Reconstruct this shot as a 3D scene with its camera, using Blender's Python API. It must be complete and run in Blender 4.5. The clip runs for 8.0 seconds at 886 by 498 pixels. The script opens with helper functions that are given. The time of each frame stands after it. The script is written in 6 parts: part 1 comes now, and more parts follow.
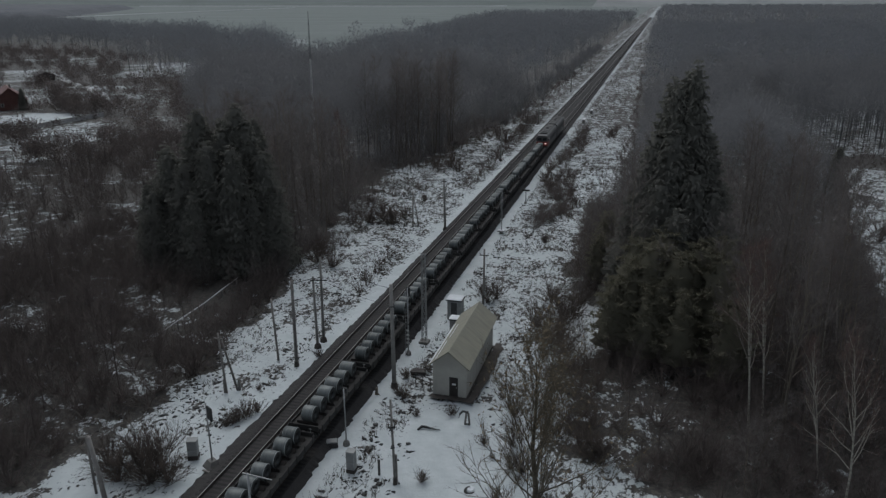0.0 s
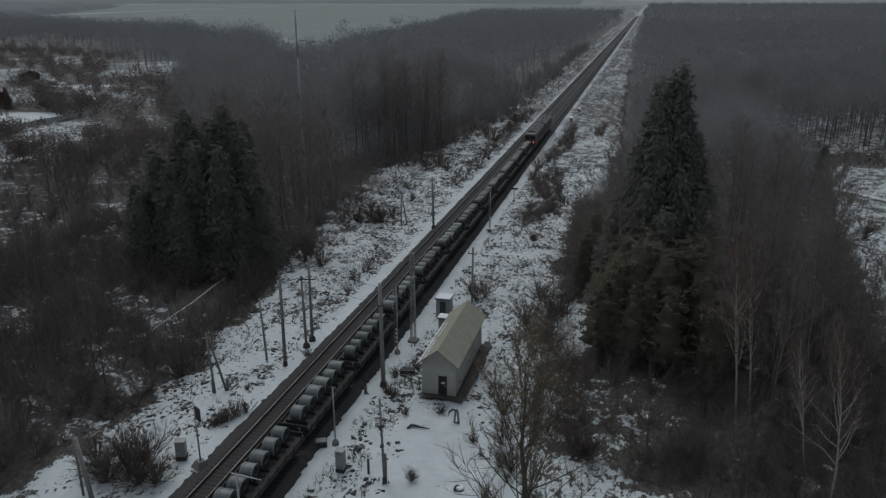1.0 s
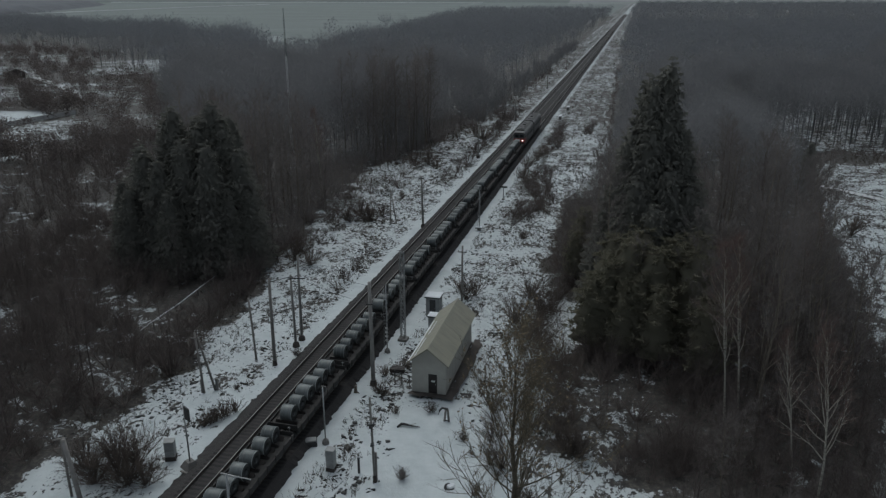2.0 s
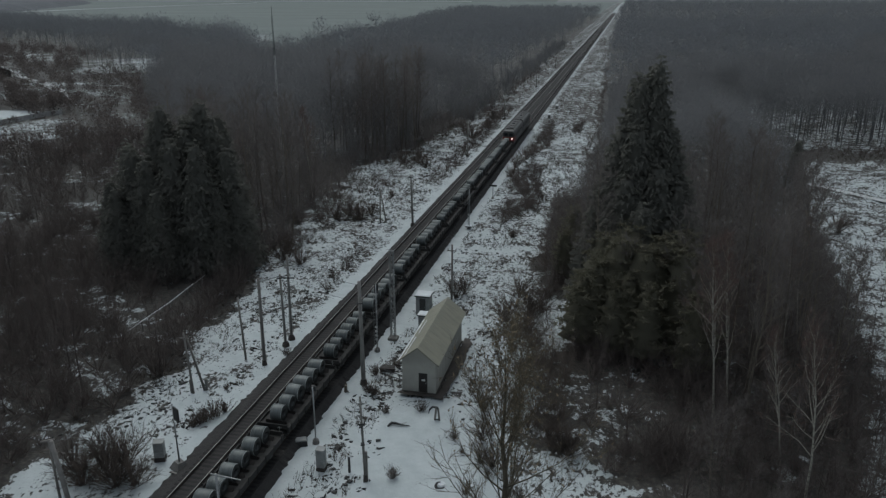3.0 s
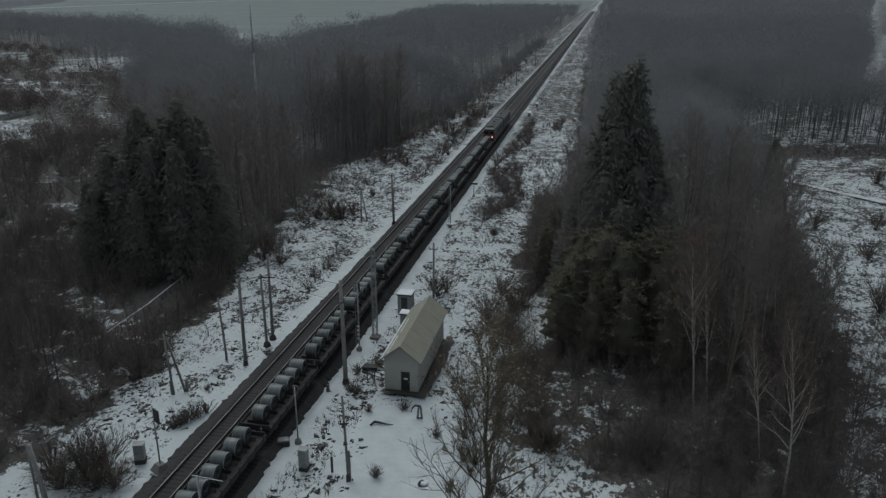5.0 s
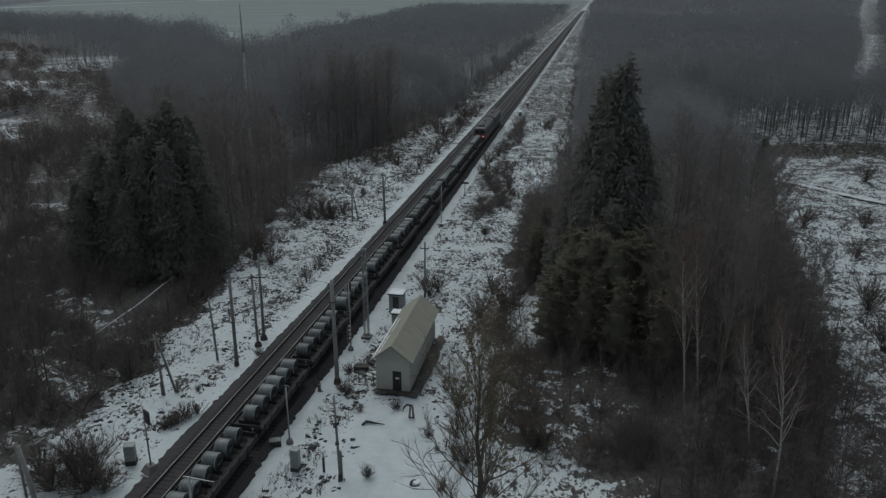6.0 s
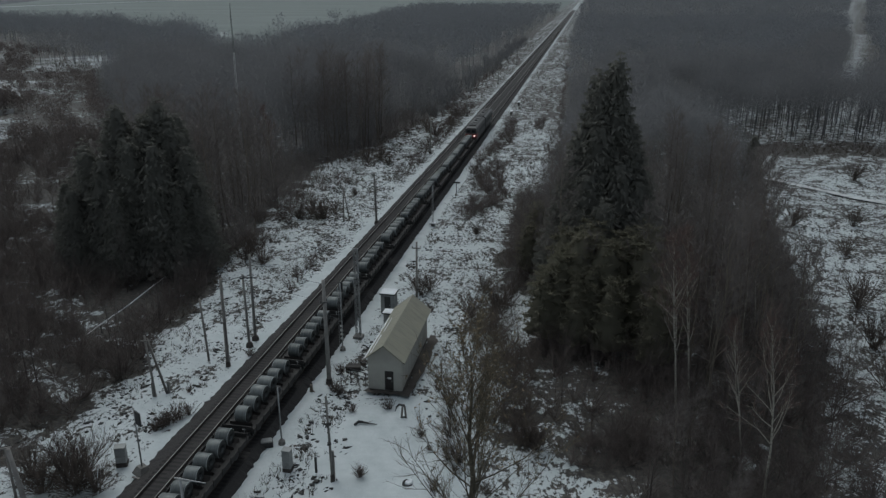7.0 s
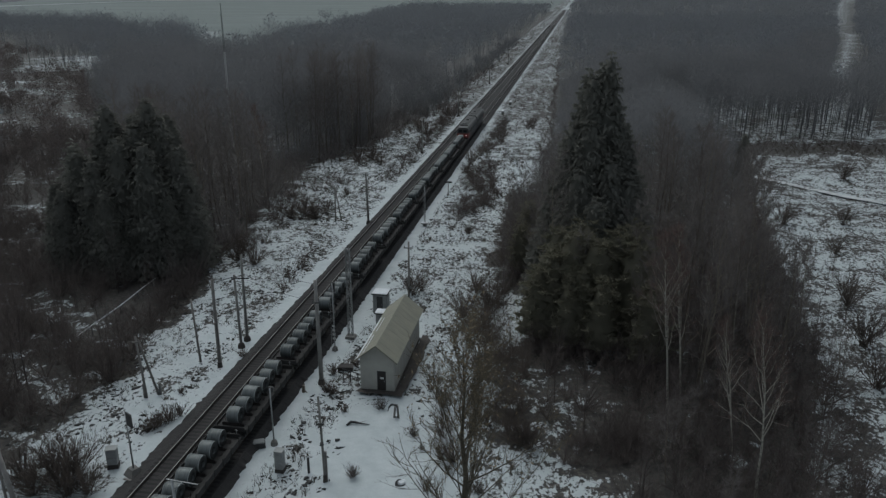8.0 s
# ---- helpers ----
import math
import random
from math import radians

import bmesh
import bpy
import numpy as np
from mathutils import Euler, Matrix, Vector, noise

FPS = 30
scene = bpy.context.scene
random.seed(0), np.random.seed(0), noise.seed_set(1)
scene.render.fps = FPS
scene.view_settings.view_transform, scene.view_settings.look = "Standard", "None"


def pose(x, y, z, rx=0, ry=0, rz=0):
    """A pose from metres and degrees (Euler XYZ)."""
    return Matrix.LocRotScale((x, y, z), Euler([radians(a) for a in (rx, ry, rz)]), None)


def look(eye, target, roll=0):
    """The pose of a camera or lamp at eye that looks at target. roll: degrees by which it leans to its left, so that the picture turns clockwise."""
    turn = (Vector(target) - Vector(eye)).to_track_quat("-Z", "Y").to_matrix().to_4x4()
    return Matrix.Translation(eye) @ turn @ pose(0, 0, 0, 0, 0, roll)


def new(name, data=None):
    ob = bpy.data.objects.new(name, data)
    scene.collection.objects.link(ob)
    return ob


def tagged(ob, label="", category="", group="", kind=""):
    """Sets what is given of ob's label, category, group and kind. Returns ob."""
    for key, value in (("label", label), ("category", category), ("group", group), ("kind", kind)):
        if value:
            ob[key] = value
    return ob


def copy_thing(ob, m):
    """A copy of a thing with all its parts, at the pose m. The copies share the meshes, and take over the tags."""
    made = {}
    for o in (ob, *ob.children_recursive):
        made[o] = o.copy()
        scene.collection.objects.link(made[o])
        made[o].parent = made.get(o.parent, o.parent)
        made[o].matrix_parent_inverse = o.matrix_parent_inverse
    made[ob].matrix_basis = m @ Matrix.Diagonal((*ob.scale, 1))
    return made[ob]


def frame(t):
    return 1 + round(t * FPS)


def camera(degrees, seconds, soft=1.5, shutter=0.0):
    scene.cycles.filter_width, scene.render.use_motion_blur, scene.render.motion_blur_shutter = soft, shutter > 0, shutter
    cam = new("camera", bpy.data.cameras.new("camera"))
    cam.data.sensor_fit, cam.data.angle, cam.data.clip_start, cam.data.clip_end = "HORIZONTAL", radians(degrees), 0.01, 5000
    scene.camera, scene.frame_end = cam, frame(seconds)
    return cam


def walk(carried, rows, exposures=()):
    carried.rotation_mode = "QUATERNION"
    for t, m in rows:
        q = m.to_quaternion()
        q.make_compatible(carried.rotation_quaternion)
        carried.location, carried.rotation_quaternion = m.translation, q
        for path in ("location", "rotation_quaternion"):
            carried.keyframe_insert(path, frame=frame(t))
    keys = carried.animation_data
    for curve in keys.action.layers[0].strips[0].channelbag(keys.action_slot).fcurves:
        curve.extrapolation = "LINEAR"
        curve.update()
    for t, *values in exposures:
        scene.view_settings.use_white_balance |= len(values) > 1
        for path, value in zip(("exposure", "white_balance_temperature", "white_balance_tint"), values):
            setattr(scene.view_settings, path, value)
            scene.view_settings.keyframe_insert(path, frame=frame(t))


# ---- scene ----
from mathutils.geometry import tessellate_polygon

EXPO = -0.21
BALANCE = [(0.0, 6110, 7.0), (1.5, 6090, 5.0), (3.0, 6060, 2.4), (8.0, 6060, 2.6)]  # seconds, kelvin, tint

# ------------------------------------------------ camera: a drone that hovers and pans
EYE = Vector((0.0, 0.0, 38.0))
TURNS = [  # seconds, yaw to the left of the rails, pitch, roll
    (0.0, 15.84, -18.40, -0.18), (0.5, 15.38, -18.46, -0.15), (1.0, 14.92, -18.51, -0.12), (1.5, 14.50, -18.57, -0.10),
    (3.0, 13.26, -18.72, -0.02), (3.5, 12.87, -18.75, -0.01), (4.0, 12.50, -18.79, 0.02), (4.5, 12.13, -18.82, 0.03),
    (6.0, 11.06, -18.90, 0.09), (6.5, 10.72, -18.92, 0.10), (7.0, 10.39, -18.93, 0.11), (7.5, 10.06, -18.94, 0.11), (8.0, 9.75, -18.95, 0.12)]


def aim(yaw, pitch, roll):
    y, p = radians(yaw), radians(pitch)
    ahead = Vector((-math.sin(y) * math.cos(p), math.cos(y) * math.cos(p), math.sin(p)))
    return look(EYE, EYE + ahead * 10, roll)


cam = camera(61.0, 8.0, soft=1.35)
walk(cam, [(t, aim(a, b, c)) for t, a, b, c in TURNS], exposures=[(t, EXPO, k, c) for t, k, c in BALANCE])

# ------------------------------------------------ light: a dull overcast winter sky
world = bpy.data.worlds.new("overcast_sky")
scene.world = world
world.use_nodes = True
wn, wl = world.node_tree.nodes, world.node_tree.links
sky = wn.new("ShaderNodeTexSky")
sky.sky_type, sky.sun_disc = "NISHITA", False
sky.sun_elevation, sky.sun_rotation = radians(60), radians(-35)
sky.air_density, sky.dust_density, sky.ozone_density = 1.0, 4.0, 1.0
grey = wn.new("ShaderNodeHueSaturation")
grey.inputs["Saturation"].default_value = 0.35
wl.new(sky.outputs["Color"], grey.inputs["Color"])
wl.new(grey.outputs["Color"], wn["Background"].inputs["Color"])
wn["Background"].inputs["Strength"].default_value = 0.12

sun = new("sun", bpy.data.lights.new("sun", "SUN"))
sun.data.energy, sun.data.angle, sun.data.color = 0.5, radians(60), (1.0, 0.97, 0.93)
sun.matrix_world = look((0, 0, 300), (99, -142, 0))


# ------------------------------------------------ materials
def material(name, build, rough=0.8, metal=0.0, spec=0.3):
    m = bpy.data.materials.new(name)
    m.use_nodes = True
    n, l = m.node_tree.nodes, m.node_tree.links
    bsdf = n["Principled BSDF"]
    bsdf.inputs["Roughness"].default_value, bsdf.inputs["Metallic"].default_value = rough, metal
    bsdf.inputs["Specular IOR Level"].default_value = spec
    build(n, l, bsdf)
    return m


def coords(n, l, scale=(1, 1, 1), kind="Object"):
    t, m = n.new("ShaderNodeTexCoord"), n.new("ShaderNodeMapping")
    m.inputs["Scale"].default_value = scale
    l.new(t.outputs[kind], m.inputs["Vector"])
    return m.outputs["Vector"]


def noise_node(n, l, vec, scale, detail=4.0, rough=0.6):
    t = n.new("ShaderNodeTexNoise")
    t.inputs["Scale"].default_value, t.inputs["Detail"].default_value, t.inputs["Roughness"].default_value = scale, detail, rough
    l.new(vec, t.inputs["Vector"])
    return t.outputs["Fac"]


def ramp(n, l, fac, stops):
    r = n.new("ShaderNodeValToRGB")
    e = r.color_ramp.elements
    while len(e) < len(stops):
        e.new(0.5)
    for k, (p, c) in zip(e, stops):
        k.position, k.color = p, (*c, 1) if len(c) == 3 else c
    l.new(fac, r.inputs["Fac"])
    return r.outputs["Color"]


def mix(n, l, fac, a, b, mode="MIX"):
    m = n.new("ShaderNodeMix")
    m.data_type, m.blend_type = "RGBA", mode
    for key, v in ((0, fac), (6, a), (7, b)):
        if isinstance(v, bpy.types.NodeSocket):
            l.new(v, m.inputs[key])
        else:
            m.inputs[key].default_value = v if key == 0 else (*v, 1)
    return m.outputs[2]


def maths(n, l, op, a, b=0.0, clamp=False):
    m = n.new("ShaderNodeMath")
    m.operation, m.use_clamp = op, clamp
    for k, v in enumerate((a, b)):
        if isinstance(v, bpy.types.NodeSocket):
            l.new(v, m.inputs[k])
        else:
            m.inputs[k].default_value = v
    return m.outputs[0]


def bump(n, l, bsdf, height, dist, strength=0.6):
    b = n.new("ShaderNodeBump")
    b.inputs["Strength"].default_value, b.inputs["Distance"].default_value = strength, dist
    l.new(height, b.inputs["Height"])
    l.new(b.outputs["Normal"], bsdf.inputs["Normal"])


def worn(name, light, dark, scale, rough=0.8, metal=0.0, relief=0.01, fine=9.0, kind="Object", each=0.0):
    """A surface of two tones, stained at one scale and grained at a finer one. each: how far single pieces differ."""

    def build(n, l, bsdf):
        v = coords(n, l, kind=kind)
        a, b = noise_node(n, l, v, scale, 5.0), noise_node(n, l, v, scale * fine, 3.0)
        f = maths(n, l, "ADD", maths(n, l, "MULTIPLY", a, 0.65), maths(n, l, "MULTIPLY", b, 0.35))
        if each:
            info = n.new("ShaderNodeObjectInfo")
            f = maths(n, l, "ADD", f, maths(n, l, "MULTIPLY", maths(n, l, "SUBTRACT", info.outputs["Random"], 0.5), each))
        l.new(ramp(n, l, f, [(0.34, dark), (0.66, light)]), bsdf.inputs["Base Color"])
        l.new(maths(n, l, "ADD", maths(n, l, "MULTIPLY", b, 0.2), rough - 0.1), bsdf.inputs["Roughness"])
        bump(n, l, bsdf, b, relief)

    return material(name, build, rough, metal)


def ground_build(n, l, bsdf):
    """Thin wet snow over dead grass and litter; the vertex value 'bare' says how much of the litter has melted free."""
    v = coords(n, l)
    att = n.new("ShaderNodeAttribute")
    att.attribute_name = "bare"
    bare = att.outputs["Fac"]
    big = noise_node(n, l, v, 0.05, 3.0)
    mid = noise_node(n, l, v, 0.42, 5.0, 0.65)
    fine = noise_node(n, l, coords(n, l, (1.0, 0.7, 1.0)), 2.5, 4.0, 0.70)
    patch = maths(n, l, "ADD", maths(n, l, "MULTIPLY", mid, 0.38), maths(n, l, "MULTIPLY", fine, 0.49))
    patch = maths(n, l, "ADD", patch, maths(n, l, "MULTIPLY", big, 0.13))
    blot = maths(n, l, "ADD", maths(n, l, "MULTIPLY", mid, 0.62), maths(n, l, "ADD", maths(n, l, "MULTIPLY", fine, 0.22), maths(n, l, "MULTIPLY", big, 0.16)))
    under = maths(n, l, "MULTIPLY", maths(n, l, "SUBTRACT", bare, 0.86), 7.0, True)
    patch = maths(n, l, "ADD", maths(n, l, "MULTIPLY", patch, maths(n, l, "SUBTRACT", 1.0, under)), maths(n, l, "MULTIPLY", blot, under))
    limit = maths(n, l, "ADD", maths(n, l, "MULTIPLY", bare, -0.20), 0.635)
    free = maths(n, l, "MULTIPLY", maths(n, l, "SUBTRACT", patch, limit), 38.0, True)
    snow = ramp(n, l, mid, [(0.3, (0.345, 0.379, 0.390)), (0.7, (0.45, 0.484, 0.493))])
    litter = ramp(n, l, noise_node(n, l, v, 1.9, 6.0, 0.72), [(0.34, (0.018, 0.017, 0.016)), (0.52, (0.040, 0.037, 0.034)), (0.68, (0.095, 0.086, 0.074))])
    l.new(mix(n, l, free, snow, litter), bsdf.inputs["Base Color"])
    bump(n, l, bsdf, maths(n, l, "ADD", maths(n, l, "MULTIPLY", fine, 0.5), maths(n, l, "MULTIPLY", free, -0.35)), 0.25, 0.5)


def field_build(n, l, bsdf):
    v = coords(n, l)
    a = noise_node(n, l, coords(n, l, (0.3, 1.0, 1.0)), 0.012, 4.0)
    b = noise_node(n, l, v, 0.09, 5.0)
    f = maths(n, l, "ADD", maths(n, l, "MULTIPLY", a, 0.6), maths(n, l, "MULTIPLY", b, 0.4))
    l.new(ramp(n, l, f, [(0.35, (0.100, 0.120, 0.112)), (0.6, (0.145, 0.165, 0.160)), (0.72, (0.23, 0.245, 0.245))]), bsdf.inputs["Base Color"])


def twig_build(dark, light):
    def build(n, l, bsdf):
        geo = n.new("ShaderNodeNewGeometry")
        info = n.new("ShaderNodeObjectInfo")
        f = maths(n, l, "ADD", maths(n, l, "MULTIPLY", geo.outputs["Random Per Island"], 0.2), maths(n, l, "MULTIPLY", info.outputs["Random"], 0.3))
        clump = noise_node(n, l, coords(n, l), 0.09, 2.0)
        f = maths(n, l, "ADD", f, maths(n, l, "MULTIPLY", maths(n, l, "SUBTRACT", clump, 0.25), 0.8))
        tone = ramp(n, l, f, [(0.1, dark), (0.9, light)])
        l.new(tone, bsdf.inputs["Base Color"])
        thin, both = n.new("ShaderNodeBsdfTranslucent"), n.new("ShaderNodeMixShader")
        both.inputs["Fac"].default_value = 0.5
        l.new(tone, thin.inputs["Color"])
        l.new(bsdf.outputs["BSDF"], both.inputs[1])
        l.new(thin.outputs["BSDF"], both.inputs[2])
        l.new(both.outputs["Shader"], n["Material Output"].inputs["Surface"])

    return build


def birch_build(n, l, bsdf):
    v = coords(n, l, (1.0, 1.0, 3.5))
    f = noise_node(n, l, v, 2.2, 5.0, 0.7)
    l.new(ramp(n, l, f, [(0.36, (0.08, 0.072, 0.065)), (0.46, (0.28, 0.263, 0.225)), (0.68, (0.44, 0.42, 0.365))]), bsdf.inputs["Base Color"])


def ballast_build(n, l, bsdf):
    v = coords(n, l)
    t = n.new("ShaderNodeTexVoronoi")
    t.inputs["Scale"].default_value = 14.0
    l.new(v, t.inputs["Vector"])
    a = noise_node(n, l, coords(n, l, (1.0, 0.12, 1.0)), 0.9, 4.0)
    f = maths(n, l, "ADD", maths(n, l, "MULTIPLY", t.outputs["Distance"], 0.5), maths(n, l, "MULTIPLY", a, 0.6))
    l.new(ramp(n, l, f, [(0.3, (0.025, 0.024, 0.024)), (0.75, (0.045, 0.042, 0.041))]), bsdf.inputs["Base Color"])
    bump(n, l, bsdf, t.outputs["Distance"], 0.05, 0.8)


def panel_build(light, dark, pitch):
    """Profiled sheet with a little grime; the ribs run down the slope."""

    def build(n, l, bsdf):
        w = n.new("ShaderNodeTexWave")
        w.wave_type, w.bands_direction, w.inputs["Scale"].default_value = "BANDS", "Y", pitch
        l.new(coords(n, l), w.inputs["Vector"])
        a = noise_node(n, l, coords(n, l, (0.6, 2.0, 0.6)), 0.8, 5.0)
        l.new(ramp(n, l, a, [(0.3, dark), (0.7, light)]), bsdf.inputs["Base Color"])
        bump(n, l, bsdf, w.outputs["Fac"], 0.01, 0.2)

    return build


GROUND = material("snow_over_grass", ground_build, 0.75)
FIELD = material("winter_field", field_build, 0.9)
SNOW = worn("packed_snow", (0.62, 0.64, 0.655), (0.48, 0.505, 0.53), 0.8, 0.6, 0, 0.05)
SLUSH = worn("rutted_slush", (0.52, 0.54, 0.55), (0.26, 0.27, 0.27), 0.5, 0.7, 0, 0.05)
BALLAST = material("dirty_ballast", ballast_build, 0.95)
RAIL = worn("rail_steel", (0.24, 0.232, 0.225), (0.15, 0.142, 0.136), 0.6, 0.5, 0.6, 0.002)
RAIL_SIDE = worn("rusty_rail_web", (0.055, 0.042, 0.036), (0.032, 0.026, 0.024), 1.5, 0.85, 0.2, 0.004)
SLEEPER = worn("oiled_timber_sleeper", (0.027, 0.0255, 0.0255), (0.021, 0.020, 0.020), 2.0, 0.9, 0, 0.01, each=0.5)
RIM = worn("bright_coil_rim", (0.42, 0.44, 0.44), (0.26, 0.27, 0.27), 4.0, 0.45, 0.5, 0.001)
CONCRETE = worn("weathered_concrete", (0.23, 0.223, 0.21), (0.125, 0.12, 0.113), 1.2, 0.9, 0, 0.01, each=0.2)
OLDWOOD = worn("grey_pole_timber", (0.23, 0.218, 0.205), (0.125, 0.117, 0.109), 1.5, 0.9, 0, 0.01, each=0.3)
DARKSTEEL = worn("dark_painted_steel", (0.085, 0.085, 0.085), (0.045, 0.045, 0.045), 2.0, 0.6, 0.4, 0.004)
GALV = worn("galvanised_steel", (0.36, 0.37, 0.37), (0.22, 0.22, 0.22), 2.5, 0.5, 0.7, 0.002)
COIL = worn("rolled_steel_coil", (0.135, 0.147, 0.146), (0.070, 0.078, 0.078), 1.4, 0.5, 0.45, 0.004, 14.0, each=0.35)
COILBORE = worn("coil_end", (0.085, 0.09, 0.09), (0.045, 0.048, 0.048), 5.0, 0.5, 0.6, 0.006)
STRAP = worn("coil_strap", (0.14, 0.146, 0.146), (0.09, 0.094, 0.094), 5.0, 0.5, 0.5, 0.001)
WAGON = worn("grimy_wagon_paint", (0.046, 0.044, 0.042), (0.028, 0.027, 0.026), 0.9, 0.8, 0.1, 0.006, each=0.3)
WAGONSIDE = worn("faded_wagon_sill", (0.046, 0.044, 0.043), (0.030, 0.029, 0.028), 0.8, 0.8, 0.1, 0.006, each=0.3)
LOCORED = worn("locomotive_red", (0.22, 0.048, 0.04), (0.13, 0.032, 0.028), 0.7, 0.5, 0.0, 0.002)
LOCOGREY = worn("locomotive_grey", (0.095, 0.093, 0.091), (0.055, 0.054, 0.053), 0.6, 0.55, 0.0, 0.002)
LOCOROOF = worn("locomotive_roof", (0.06, 0.06, 0.06), (0.036, 0.036, 0.036), 0.8, 0.7, 0.1, 0.004)
GLASS = worn("dark_window_glass", (0.03, 0.034, 0.036), (0.018, 0.02, 0.022), 0.5, 0.12, 0.0, 0.0005)
HUTWALL = material("pale_clad_wall", panel_build((0.375, 0.366, 0.328), (0.285, 0.279, 0.252), 0.9), 0.7)
HUTROOF = material("beige_sheet_roof", panel_build((0.240, 0.233, 0.183), (0.187, 0.183, 0.150), 1.6), 0.6)
DOORBROWN = worn("dark_door_paint", (0.045, 0.04, 0.038), (0.025, 0.022, 0.02), 2.0, 0.6, 0.1, 0.002)
WHITEPAINT = worn("dull_white_paint", (0.66, 0.66, 0.64), (0.45, 0.45, 0.43), 2.0, 0.6, 0.0, 0.002)
CABINETGREY = worn("cabinet_grey_paint", (0.29, 0.30, 0.295), (0.19, 0.195, 0.19), 1.5, 0.6, 0.1, 0.002)
PLINTH = worn("damp_plinth", (0.075, 0.066, 0.06), (0.04, 0.035, 0.032), 1.5, 0.9, 0, 0.01)
# Far slope and far canopy: the haze of distance is mixed into these greys.
HILL = worn("haze_tinted_far_slope", (0.24, 0.25, 0.25), (0.16, 0.17, 0.17), 0.004, 0.95, 0, 0.0)
FARCANOPY = worn("haze_tinted_canopy", (0.115, 0.12, 0.132), (0.075, 0.08, 0.09), 0.02, 0.95, 0, 0.0)
TANK = worn("tarred_box", (0.05, 0.05, 0.05), (0.022, 0.022, 0.022), 2.0, 0.7, 0, 0.006)
BARK = worn("wet_bark", (0.19, 0.165, 0.135), (0.085, 0.073, 0.06), 1.4, 0.95, 0, 0.02, each=0.3)
BARKGREEN = worn("lichened_bark", (0.135, 0.12, 0.09), (0.062, 0.054, 0.042), 1.4, 0.95, 0, 0.02)
BIRCH = material("birch_bark", birch_build, 0.8)
TWIG = material("bare_twigs", twig_build((0.112, 0.101, 0.097), (0.214, 0.194, 0.187)), 0.95)
TWIGTREE = material("bare_lichen_twigs", twig_build((0.085, 0.074, 0.054), (0.175, 0.150, 0.110)), 0.95)
TWIGBIRCH = material("birch_twigs", twig_build((0.108, 0.076, 0.068), (0.190, 0.138, 0.122)), 0.95)
# The farther the wood, the paler its twigs: distance haze put into the colour.
TWIGMID_HAZE = material("haze_tinted_mid_twigs", twig_build((0.122, 0.124, 0.128), (0.245, 0.244, 0.249)), 0.95)
TWIGFAR_HAZE = material("haze_tinted_far_twigs", twig_build((0.144, 0.151, 0.160), (0.240, 0.249, 0.264)), 0.95)
TWIGREMOTE_HAZE = material("haze_tinted_remote_twigs", twig_build((0.165, 0.172, 0.182), (0.245, 0.254, 0.268)), 0.95)
SHRUB = material("shrub_twigs", twig_build((0.065, 0.055, 0.050), (0.150, 0.128, 0.114)), 0.95)
# Needle tones raised past natural: a veil of haze is in the colour.
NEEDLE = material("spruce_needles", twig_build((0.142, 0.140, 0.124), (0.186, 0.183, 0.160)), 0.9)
PINE = material("pine_needles", twig_build((0.150, 0.142, 0.106), (0.215, 0.203, 0.152)), 0.9)
LEAF = material("withered_leaves", twig_build((0.16, 0.125, 0.088), (0.30, 0.24, 0.165)), 0.9)
BRUSHTWIG = material("dark_brush_twigs", twig_build((0.075, 0.064, 0.060), (0.142, 0.122, 0.115)), 0.95)
OLDSNOW = worn("thawing_field_snow", (0.24, 0.26, 0.26), (0.15, 0.172, 0.166), 0.03, 0.8, 0, 0.02)
GRASS = material("dead_grass", twig_build((0.036, 0.031, 0.026), (0.105, 0.088, 0.066)), 0.95)
REDROOF = worn("red_sheet_roof", (0.135, 0.052, 0.045), (0.085, 0.036, 0.032), 0.5, 0.6, 0.1, 0.004)
REDWALL = worn("red_board_wall", (0.11, 0.048, 0.040), (0.065, 0.032, 0.028), 0.8, 0.8, 0, 0.006)
FENCE = worn("grey_board_fence", (0.48, 0.48, 0.47), (0.30, 0.30, 0.295), 0.5, 0.85, 0, 0.006)


